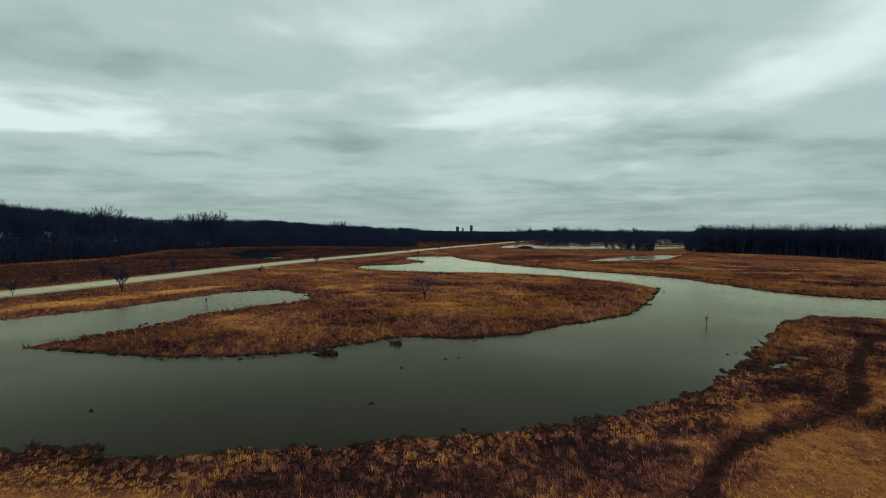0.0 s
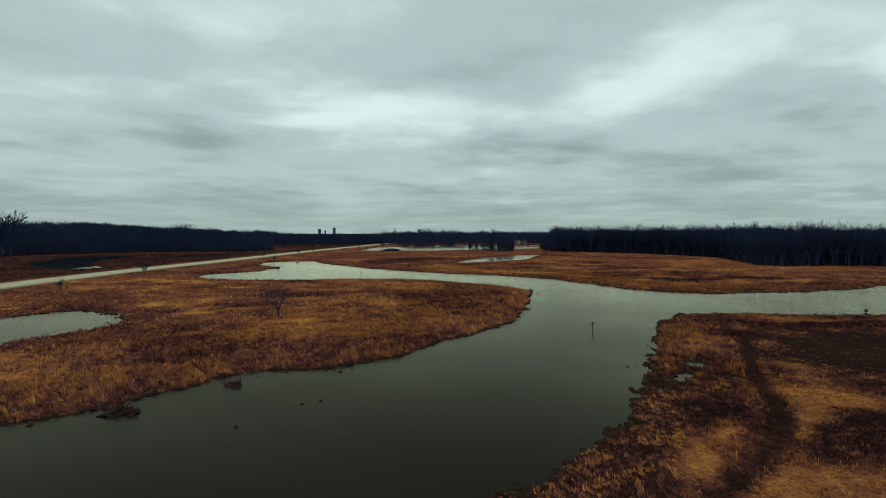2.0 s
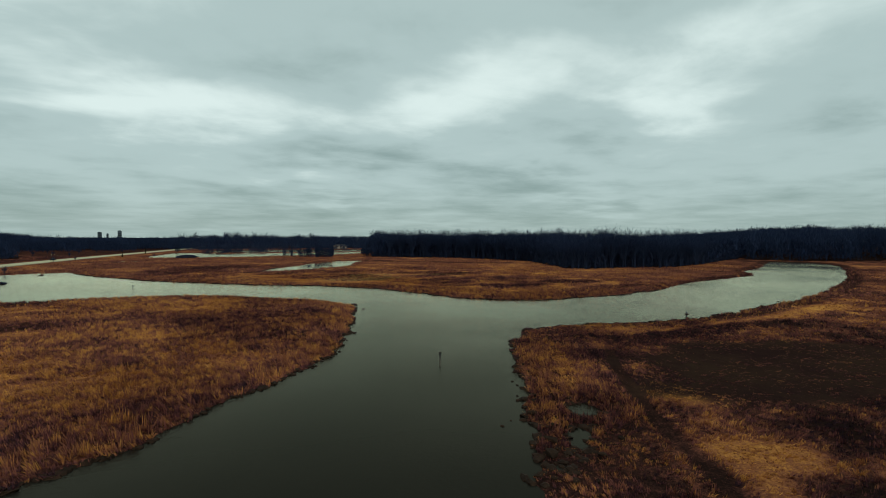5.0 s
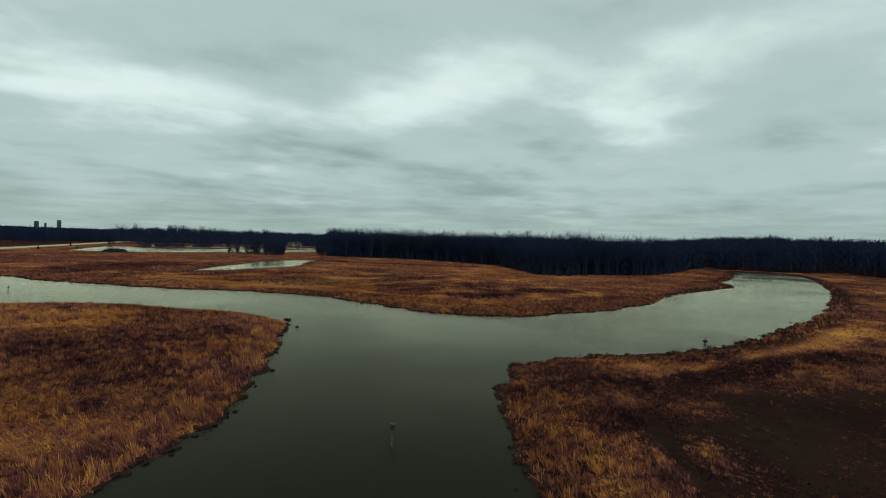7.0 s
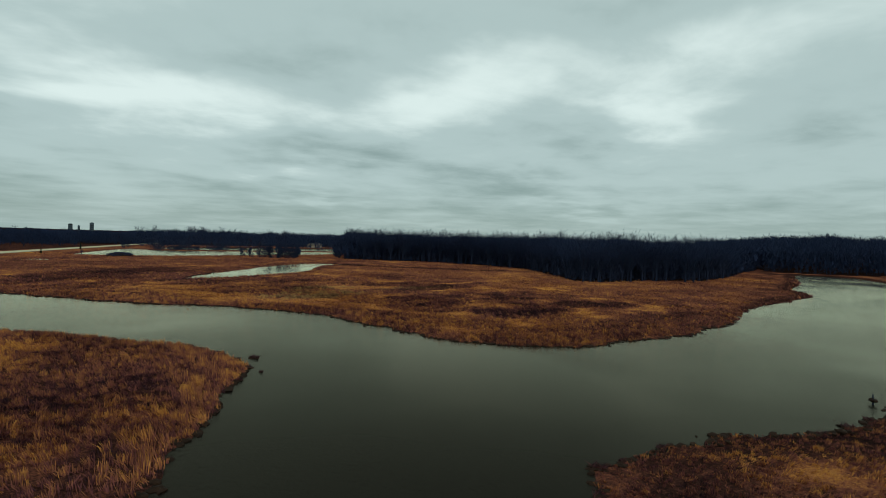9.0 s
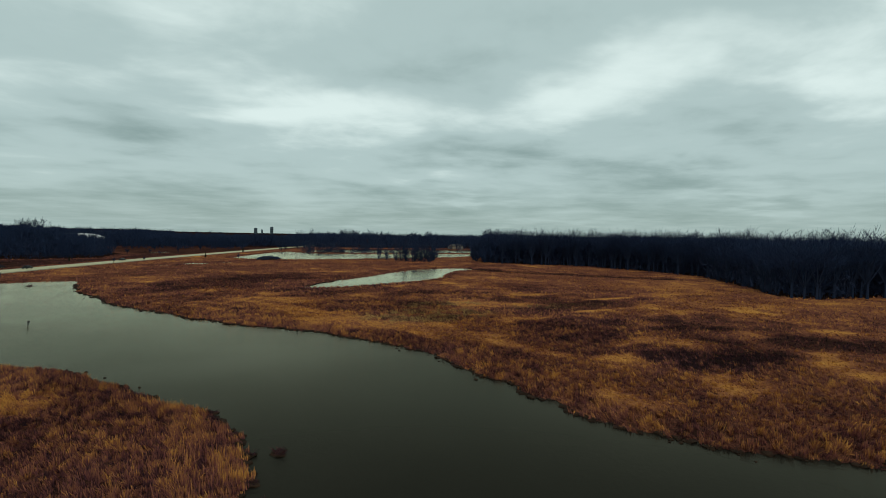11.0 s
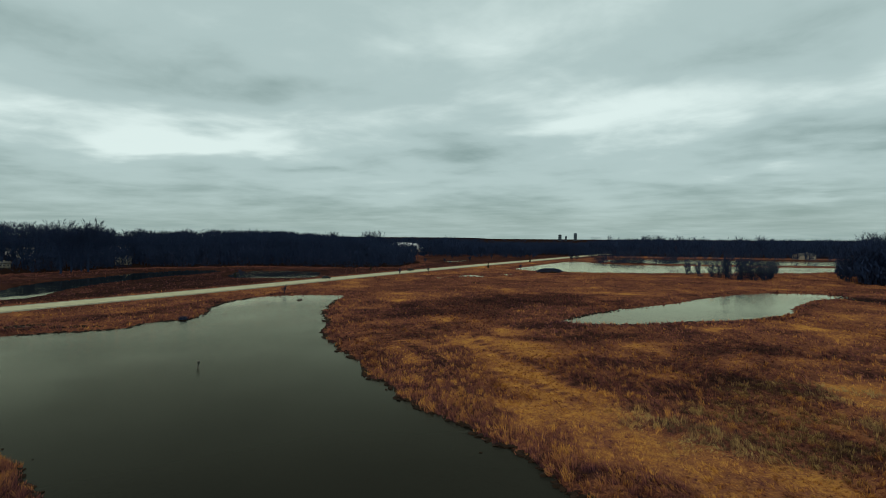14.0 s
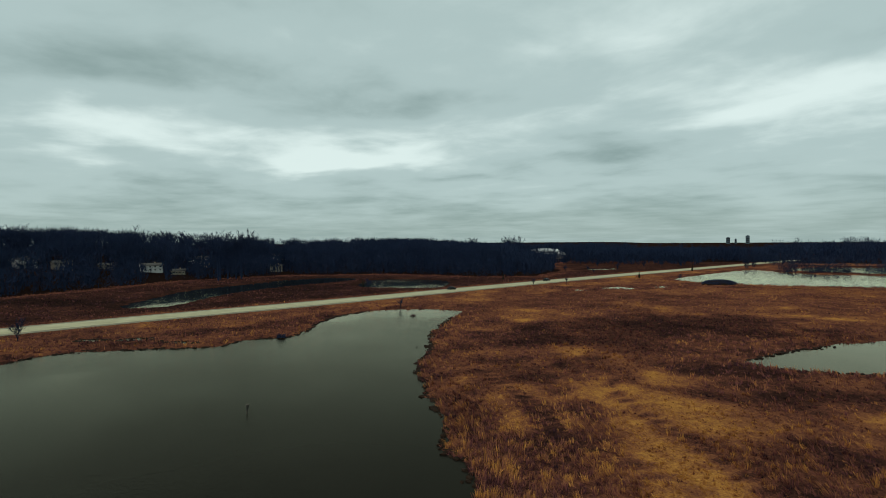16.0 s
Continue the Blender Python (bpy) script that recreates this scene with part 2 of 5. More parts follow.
OLD_WOOD = plain("weathered_wood", (0.05, 0.042, 0.034), (0.13, 0.11, 0.09), 3.0, 0.9, bump=0.5)
DARK_METAL = plain("dark_metal", (0.03, 0.03, 0.03), (0.07, 0.065, 0.06), 4.0, 0.5, 0.6, bump=0.2)
SIDING = plain("pale_siding", (0.62, 0.61, 0.57), (0.78, 0.77, 0.73), 0.6, 0.75, bump=0.2)
TAN_SIDING = plain("tan_siding", (0.26, 0.21, 0.15), (0.38, 0.32, 0.24), 0.6, 0.8, bump=0.2)
SHINGLE = plain("grey_shingles", (0.05, 0.048, 0.046), (0.13, 0.12, 0.11), 1.0, 0.95, bump=0.5)
WHITE_FABRIC = plain("white_fabric", (0.66, 0.66, 0.64), (0.82, 0.82, 0.80), 0.12, 0.6, bump=0.15)
PANE = plain("window_glass", (0.015, 0.018, 0.02), (0.03, 0.034, 0.036), 2.0, 0.08, bump=0)
CAR_PAINT = plain("dark_car_paint", (0.012, 0.013, 0.016), (0.022, 0.023, 0.027), 2.0, 0.25, 0.2, bump=0)
RUBBER = plain("tyre_rubber", (0.01, 0.01, 0.01), (0.02, 0.02, 0.02), 4.0, 0.8, bump=0.1)
TOWER_WALL = plain("hazy_tower_wall", (0.06, 0.085, 0.105), (0.095, 0.125, 0.145), 0.05, 0.8, bump=0)


# ---------------------------------------------------------------- mesh helpers
def mesh_from(name, verts, faces, material, smooth=False, tone=None, extra=None):
    """One mesh from arrays of places and of equal-sided faces."""
    verts, faces = np.asarray(verts, np.float32), np.asarray(faces, np.int32)
    me = bpy.data.meshes.new(name)
    k = faces.shape[1]
    me.vertices.add(len(verts))
    me.vertices.foreach_set("co", verts.ravel())
    me.loops.add(faces.size)
    me.loops.foreach_set("vertex_index", faces.ravel())
    me.polygons.add(len(faces))
    me.polygons.foreach_set("loop_start", np.arange(0, faces.size, k, dtype=np.int32))
    me.polygons.foreach_set("use_smooth", np.full(len(faces), smooth))
    for key, values in (("tone", tone), ("olive", extra)):
        if values is not None:
            me.attributes.new(key, "FLOAT", "POINT").data.foreach_set("value", np.asarray(values, np.float32))
    me.update(calc_edges=True)
    me.materials.append(material)
    return me


def part(name, bm, material, parent, label=""):
    me = bpy.data.meshes.new(name)
    bm.to_mesh(me)
    bm.free()
    me.materials.append(material)
    ob = new(name, me)
    ob.parent = parent
    return tagged(ob, label)


def mesh_part(name, me, parent, label=""):
    ob = new(name, me)
    ob.parent = parent
    return tagged(ob, label)


def box(bm, x0, y0, z0, x1, y1, z1, bevel=0.0):
    m = Matrix.LocRotScale(((x0 + x1) / 2, (y0 + y1) / 2, (z0 + z1) / 2), None, (abs(x1 - x0), abs(y1 - y0), abs(z1 - z0)))
    made = bmesh.ops.create_cube(bm, size=1, matrix=m)["verts"]
    if bevel:
        edges = list({e for v in made for e in v.link_edges})
        bmesh.ops.bevel(bm, geom=edges, offset=bevel, segments=2, profile=0.5, affect="EDGES")


def cone(bm, x, y, z0, z1, r0, r1, sides=10):
    m = Matrix.Translation((x, y, (z0 + z1) / 2))
    bmesh.ops.create_cone(bm, cap_ends=True, segments=sides, radius1=r0, radius2=r1, depth=z1 - z0, matrix=m)


def spline(points, steps=4, closed=False):
    """A smooth line through a few places."""
    p = np.asarray(points, float)
    n = len(p)
    res = []
    for i in range(n if closed else n - 1):
        a, b, c, d = (p[(i + k) % n] if closed else p[min(max(i + k, 0), n - 1)] for k in (-1, 0, 1, 2))
        for s in np.arange(steps) / steps:
            res.append(0.5 * (2 * b + (c - a) * s + (2 * a - 5 * b + 4 * c - d) * s * s + (3 * b - a - 3 * c + d) * s ** 3))
    if not closed:
        res.append(p[-1])
    return np.array(res)


def value_noise(x, y, size, seed=0):
    """Smooth noise from 0 to 1 with lumps of that size in metres."""
    x, y = np.asarray(x) / size, np.asarray(y) / size
    ix, iy = np.floor(x).astype(np.int64), np.floor(y).astype(np.int64)
    fx, fy = x - ix, y - iy
    fx, fy = fx * fx * (3 - 2 * fx), fy * fy * (3 - 2 * fy)

    def chance(i, j):
        h = (i * 374761393 + j * 668265263 + seed * 974711) & 0x7FFFFFFF
        h = ((h ^ (h >> 13)) * 1274126177) & 0x7FFFFFFF
        return ((h ^ (h >> 16)) & 0xFFFF) / 65535.0

    a, b, c, d = chance(ix, iy), chance(ix + 1, iy), chance(ix, iy + 1), chance(ix + 1, iy + 1)
    return (a * (1 - fx) + b * fx) * (1 - fy) + (c * (1 - fx) + d * fx) * fy


def ease(v, a, b):
    s = np.clip((v - a) / (b - a), 0, 1)
    return s * s * (3 - 2 * s)


def line_distance(x, y, line):
    best = np.full(np.shape(x), 1e12)
    for (ax, ay), (bx, by) in zip(line[:-1], line[1:]):
        dx, dy = bx - ax, by - ay
        s = np.clip(((x - ax) * dx + (y - ay) * dy) / (dx * dx + dy * dy + 1e-9), 0, 1)
        best = np.minimum(best, (x - ax - s * dx) ** 2 + (y - ay - s * dy) ** 2)
    return np.sqrt(best)


def inside(x, y, ring):
    odd = np.zeros(np.shape(x), bool)
    for (ax, ay), (bx, by) in zip(ring, np.roll(ring, -1, axis=0)):
        if ay != by:
            odd ^= ((ay > y) != (by > y)) & (x < (bx - ax) * (y - ay) / (by - ay) + ax)
    return odd


# ---------------------------------------------------------------- plan of the marsh
SOUTH_BANK = [(-150, 22), (-90, 33), (-37, 40), (-26, 39.5), (-17, 40), (-8, 42), (3, 45), (14, 48), (20, 51.5), (27, 56), (39, 67), (50, 79), (56, 86), (62, 93), (68, 99), (74, 105), (80, 109), (88, 111), (98, 108),
              (105, 104.5), (114, 101.5), (128, 99), (145, 97.5), (161, 98.5), (190, 100.5), (210, 103), (243, 108), (326, 126), (440, 161), (500, 190)]
NORTH_BANK = [(490, 222), (456, 212), (380, 186), (325, 172), (306, 160), (285, 153), (226, 151), (190, 142), (156, 137.5), (143, 138), (133, 140.5), (121, 142), (114, 147), (107, 153), (103, 161), (101, 171), (98, 182),
              (96.5, 192), (92, 203), (84, 213), (77, 221), (67, 230), (58, 239), (48, 251), (35, 268), (24, 290), (17, 304), (12, 318), (5, 343)]
WEST_BANK = [(-8, 342), (-16, 337), (-22, 330), (-24, 316), (-19, 301), (-11, 284), (-17.5, 275), (-17, 267), (-26, 260), (-37, 252), (-41, 242), (-35, 225)]
ISLAND = [(-24, 220), (-8, 215), (8, 212), (24, 208), (32, 205.5), (39, 202), (46, 196.5), (53, 189), (59, 181), (64, 173.5), (67.5, 166.5), (68.5, 159), (64, 150), (58, 138), (49, 121), (35, 105), (25, 98), (14, 89), (6, 85), (-3, 85), (-8, 84), (-17, 78),
          (-22, 72.5), (-30, 70.5), (-46, 71), (-65, 74), (-60, 83), (-55, 96), (-49, 110), (-41, 120), (-36, 130), (-38.5, 140)]
POND_BANK = [(-51, 150), (-61, 142), (-68, 127), (-74, 113), (-81, 104), (-88, 96), (-105, 78), (-150, 60)]
SMALL_POND = [(87, 306.5), (95, 320), (104, 332), (118, 345), (137, 368), (158, 389), (176, 397), (189, 396.5), (193, 385), (179, 379), (163, 358), (151.5, 336), (137, 321), (116, 311), (101, 303.5), (92, 302.5)]
FAR_LAKE = [(57, 530), (66, 508), (86, 500), (120, 500), (160, 510), (240, 533), (285, 575), (300, 602), (240, 600), (170, 602), (124, 612), (102, 646), (84, 610)]
BACK_LAKE = [(128, 650), (180, 628), (260, 626), (340, 640), (400, 670), (410, 705), (330, 716), (240, 716), (170, 712), (138, 690)]
ROAD_POND = [(-112, 298), (-99, 305), (-111, 328), (-120, 350), (-124, 387), (-120, 425), (-128, 448), (-148, 448), (-158, 422), (-153, 386), (-150, 352), (-130, 321)]
REED_POND = [(-108, 452), (-84, 460), (-62, 455), (-46, 420), (-64, 405), (-84, 404), (-100, 424)]
CANAL = [(189, 388), (198, 366), (208, 353), (223, 339), (239, 325), (262, 305), (265, 308), (243, 329), (227, 343), (212, 357), (202, 369)]
PUDDLES = [[(16, 434), (24, 430), (27, 434), (20, 437)], [(31, 447), (42, 446), (45, 453), (34, 455)], [(53, 462), (58, 463), (57, 467), (52, 466)], [(-33, 264), (-26, 267.5), (-27, 268.5), (-34, 265)], [(-52, 256.5), (-42, 263.3), (-42.4, 264.4), (-53, 257.6)],
           [(-12, 606), (4, 618), (2, 626), (-14, 614)], [(50, 622), (60, 630), (58, 636), (48, 628)]]
BANK_POOLS = [[(42, 65.6), (45, 68.2), (48.5, 70.0), (48.8, 69.4), (45.4, 67.4), (42.4, 65.0)], [(52.6, 73.6), (52.8, 74.6), (53.8, 74.8), (53.7, 73.6)]]
RIVER = np.vstack([spline(s, 4) for s in (SOUTH_BANK, NORTH_BANK, WEST_BANK, ISLAND, POND_BANK)])
RINGS = [RIVER] + [spline(s, 3, True) for s in (SMALL_POND, FAR_LAKE, BACK_LAKE, CANAL, ROAD_POND, REED_POND, *PUDDLES, *BANK_POOLS)]
ROAD = spline([(-190, -80), (-152, 20), (-125, 90), (-112, 127), (-101, 165), (-90, 213), (-79, 252), (-67, 287), (-52, 325), (-37, 367), (-13, 436), (20, 525), (66, 640), (100, 726), (150, 850)], 5)
TRACK = spline([(78, 88), (71, 82), (64, 75), (56, 66.5), (50.5, 59.5), (46.5, 55), (42.5, 51), (37, 47.5), (31, 44.6), (25, 41), (20, 36), (12, 24), (4, 10)], 4)
TRAIL = spline([(65.6, 280), (68.5, 270), (74, 262.5), (80, 255), (83, 250), (88, 243)], 4)
SIDE_TRAIL = spline([(46, 273), (53, 266), (60, 260), (65.5, 252.5), (70.5, 249), (76, 246.5), (80, 243.5), (88, 236)], 4)
WEST_EDGE = [(-240, -60), (-222, 60), (-210, 150), (-202, 225), (-192, 285), (-200, 330), (-213, 382), (-190, 449), (-125, 492), (-58, 494), (-26, 508), (-28, 575), (-60, 640), (-80, 760)]
WEST_WOOD = np.array(WEST_EDGE + [(-420, 760), (-420, -60)], float)
EAST_WOOD = np.array([(226, 448), (284, 396), (293, 361), (297, 319), (265, 264), (246, 240), (252, 228), (288, 229), (328, 215), (385, 226), (450, 246), (520, 262), (640, 300), (640, 470), (330, 520), (262, 512)], float)
BAY_WOOD = np.array([(470, 92), (520, 118), (545, 160), (520, 205), (505, 240), (560, 292), (800, 340), (800, 20), (560, 10)], float)

# signed distance to the nearest shore, on a grid: land is positive
GX, GY, STEP = -300.0, -60.0, 1.25
gx, gy = np.meshgrid(GX + STEP * np.arange(753), GY + STEP * np.arange(721))
shore2, wet = np.full(gx.shape, 1e9), np.zeros(gx.shape, bool)
for ring in RINGS:
    x0, y0, x1, y1 = *(ring.min(0) - 40), *(ring.max(0) + 40)
    i0, i1 = (int(np.clip((v - GX) / STEP, 0, 753)) for v in (x0, x1))
    j0, j1 = (int(np.clip((v - GY) / STEP, 0, 721)) for v in (y0, y1))
    sub = (slice(j0, j1), slice(i0, i1))
    shore2[sub] = np.minimum(shore2[sub], line_distance(gx[sub], gy[sub], np.vstack([ring, ring[:1]])) ** 2)
    wet[sub] |= inside(gx[sub], gy[sub], ring)
SHORE = np.clip(np.where(wet, -1, 1) * np.sqrt(shore2), -60, 60)


def sample(grid, x, y):
    u, v = np.clip((np.asarray(x) - GX) / STEP, 0, 751.99), np.clip((np.asarray(y) - GY) / STEP, 0, 719.99)
    i, j = u.astype(int), v.astype(int)
    u, v = u - i, v - j
    return (grid[j, i] * (1 - u) + grid[j, i + 1] * u) * (1 - v) + (grid[j + 1, i] * (1 - u) + grid[j + 1, i + 1] * u) * v


def shore(x, y):
    """Metres inland from the ragged waterline."""
    out = (np.abs(np.asarray(x) - 170) > 460) | (np.asarray(y) < -55) | (np.asarray(y) > 835)
    ragged = sample(SHORE, x, y) - 0.8 + 2.2 * (value_noise(x, y, 4.5, 3) - 0.5) + 1.3 * (value_noise(x, y, 1.7, 4) - 0.5)
    return np.where(out, 60.0, ragged)


def hill(x, y):
    """The wooded rise to the west, and a lower one beyond the bay."""
    d = np.where(inside(x, y, WEST_WOOD), line_distance(x, y, np.array(WEST_EDGE)), 0)
    late = ease(np.asarray(y), 370, 460)
    west = 15 * ease(d, 5 + 50 * late, 150 + 40 * late) * (1 - 0.55 * ease(np.asarray(y), 400, 500) * ease(np.asarray(x), -390, -320)) + 12 * ease(-np.asarray(x), 420, 900)
    return west + 11 * ease(np.asarray(x), 510, 640) * ease(-np.asarray(y), -420, -250)


def height(x, y):
    s = shore(x, y)
    land = 0.10 + 0.30 * ease(s, 0, 5) + 0.30 * value_noise(x, y, 9, 5) * ease(s, 1, 6) + 0.25 * (value_noise(x, y, 2.3, 6) - 0.4) * ease(s, 0.5, 3)
    z = np.where(s > 0, land, -0.9 * ease(-s, 0, 3) + 0.10 * ease(s, -0.6, 0))
    bank = ease(-line_distance(x, y, ROAD), -15, -8)
    z = z + (np.maximum(z, 0.95) - z) * bank
    return z + hill(x, y) - 0.12 * ease(-line_distance(x, y, TRACK), -1.4, -0.4)


# broad patches of one plant: x, y, half length, half width, turn, tone, how firmly
SEDGE_PATCHES = [(29, 47, 4, 1.4, 20, 0.88, 0.85), (22, 46.3, 3.5, 1.2, 15, 0.8, 0.8), (10, 43, 3.5, 1.2, 10, 0.76, 0.8), (36.7, 52, 2.5, 1, 40, 0.8, 0.8), (43, 50.3, 3, 1.2, 30, 0.84, 0.85), (37.5, 55.3, 4, 1.8, 35, 0.03, 0.9), (23.5, 44.2, 4, 1.2, 15, 0.04, 0.9), (44, 59, 3.5, 1.6, 45, 0.04, 0.9), (72, 87, 6, 3, 30, 0.04, 0.9)]
SOUTH_PATCHES = [(150, 90, 34, 6, -4, 0.8, 0.8), (75, 85, 9, 4.5, 30, 0.1, 0.85), (144, 92, 24, 4.5, -3, 0.86, 0.85), (86, 95, 6, 2.5, -10, 0.05, 0.9),
                 (91, 68, 28, 16, -12, 0.12, 0.95), (59, 75, 7, 3.5, 45, 0.28, 0.85), (49, 72, 5, 2.5, 30, 0.42, 0.85), (56, 49, 12, 5, 15, 0.06, 0.9),
                 (42, 46.5, 6, 2, 25, 0.08, 0.85), (47, 65, 5, 2, 40, 0.75, 0.8), (84, 95, 7, 4, -10, 0.1, 0.8), (104, 89, 24, 3.6, -8, 0.03, 0.92),
                 (58, 68.5, 8, 1.3, 46, 0.72, 0.8), (78, 91.5, 7, 3.2, 20, 0.34, 0.8), (56, 57, 5, 4, -40, 0.76, 0.85), (63, 48, 9, 3, -20, 0.66, 0.8), (49, 53.5, 3.5, 1.6, 30, 0.8, 0.8)]
SHORE_PATCHES = [(-25, 33, 9, 3.5, 10, 0.82, 0.8), (10, 36, 10, 5, 0, 0.14, 0.6), (37, 56, 6, 3, 35, 0.06, 0.9), (29, 48.5, 6, 1.8, 30, 0.84, 0.85),
                 (22, 44.5, 5, 2, 25, 0.06, 0.85), (16, 39, 6, 2, 15, 0.06, 0.85), (9, 41, 6, 1.6, 10, 0.1, 0.8), (-5, 34, 16, 3, 5, 0.12, 0.6),
                 (28, 39.5, 6, 2.5, 20, 0.72, 0.8), (30, 36, 14, 8, 20, 0.74, 0.85), (36, 60.5, 6, 2.6, 45, 0.7, 0.8), (38.5, 53, 4, 1.3, 40, 0.82, 0.8),
                 (41.5, 58, 5.5, 3, 45, 0.05, 0.85), (51, 47.5, 8, 3, 15, 0.04, 0.9)]
ISLAND_PATCHES = [(-79, 128, 38, 7, 60, 0.8, 0.9), (-150, 200, 30, 60, 10, 0.5, 0.5), (-48, 82, 14, 5, 35, 0.68, 0.6), (0, 113, 24, 3.5, 2, 0.68, 0.7),
                  (-6, 130, 24, 7, 8, 0.56, 0.6), (8, 160, 40, 14, -10, 0.42, 0.5), (20, 112, 26, 3, 25, 0.55, 0.5), (52, 150, 12, 10, 60, 0.3, 0.5), (4, 164, 20, 6, 0, 0.16, 0.75), (-10, 148, 10, 4, 0, 0.2, 0.7), (-2, 96, 30, 7, 4, 0.2, 0.75)]
ISLAND_TIP_PATCHES = [(33, 173, 11, 4, 0, 0.7, 0.7), (28, 121, 4, 11, 0, 0.64, 0.7), (52, 139.5, 6, 3.5, 30, 0.7, 0.7), (30, 155, 6, 4, 0, 0.12, 0.8), (47, 153, 10, 4, 10, 0.16, 0.75), (37, 131, 7, 4, 30, 0.2, 0.7),
                      (42, 183, 6, 5, 0, 0.72, 0.75), (54, 169, 11, 16, -25, 0.22, 0.75)]
NORTH_PATCHES = [(130, 154, 16, 7, -10, 0.32, 0.65), (162, 152, 30, 7, 5, 0.26, 0.65), (124, 181, 8, 3.4, 0, 0.88, 0.9), (138, 191, 10, 2.0, 18, 0.8, 0.85), (117, 170, 9, 4, -60, 0.56, 0.7), (139, 175, 15, 8.5, 8, 0.01, 0.97), (171, 178, 16, 8, 165, 0.03, 0.92), (104, 212, 16, 2.6, -44, 0.76, 0.9), (114, 192, 13, 2.6, -66, 0.76, 0.9),
                 (138, 211, 15, 7.5, 10, 0.1, 0.85), (133, 197, 9, 5, 30, 0.14, 0.8), (97, 201, 20, 3.2, -70, 0.16, 0.85)]
WEST_PATCHES = [(-40, 268, 30, 7, 55, 0.20, 0.8), (-24, 305, 26, 7, 75, 0.18, 0.8), (-105, 210, 60, 8, 72, 0.30, 0.7), (-75, 345, 60, 8, 70, 0.22, 0.75)]
MARSH_PATCHES = [(76, 266, 16, 9, 150, 0.84, 0.85), (84, 240, 24, 5.5, 122, 0.84, 0.85), (62, 255, 12, 1.8, 128, 0.16, 0.7), (82, 294, 22, 7, 155, 0.3, 0.5),
                 (104, 229, 13, 7, 20, 0.44, 0.7), (125, 266, 14, 6, 10, 0.66, 0.7), (110, 287, 26, 6, 25, 0.30, 0.6), (-60, 240, 40, 6, 62, 0.36, 0.5), (200, 230, 26, 7, 20, 0.58, 0.5), (92, 222, 10, 3, -40, 0.7, 0.8),
                 (115, 220, 15, 5.5, -70, 0.4, 0.75), (158, 234, 20, 8, 20, 0.22, 0.7), (157, 262, 10, 3, 0, 0.8, 0.8), (157, 227, 9, 1.8, 10, 0.92, 0.9),
                 (148, 274, 9, 3, 0, 0.7, 0.7), (180, 248, 14, 2, 10, 0.85, 0.8), (91, 268, 9, 6, 0, 0.62, 0.75), (98, 244, 14, 3.5, -10, 0.26, 0.75), (96, 222.5, 7, 3.5, -40, 0.82, 0.8)]
FAR_PATCHES = [(62, 332, 46, 20, 38, 0.12, 0.85), (84, 296, 16, 6, 30, 0.12, 0.8), (-150, 290, 35, 12, 20, 0.05, 0.85), (-95, 385, 40, 16, 75, 0.08, 0.85), (-165, 360, 70, 9, 75, 0.30, 0.6), (-60, 450, 50, 14, 60, 0.22, 0.7), (-88, 405, 26, 9, 75, 0.2, 0.7), (290, 724, 190, 16, 0, 0.05, 0.9), (200, 619, 95, 7, -2, 0.06, 0.85), (226, 343, 56, 5, -49, 0.04, 0.9),
               (210, 300, 40, 12, 60, 0.52, 0.5), (52, 330, 30, 12, 115, 0.36, 0.5), (100, 420, 60, 25, 20, 0.36, 0.5), (150, 470, 60, 10, 12, 0.56, 0.6),
               (20, 380, 40, 16, 60, 0.32, 0.5)]
PATCHES = WEST_PATCHES + SOUTH_PATCHES + SEDGE_PATCHES + SHORE_PATCHES + ISLAND_PATCHES + ISLAND_TIP_PATCHES + NORTH_PATCHES + MARSH_PATCHES + FAR_PATCHES


FLIGHT = np.array([eye[:2] for _, eye, _, _ in PATH])


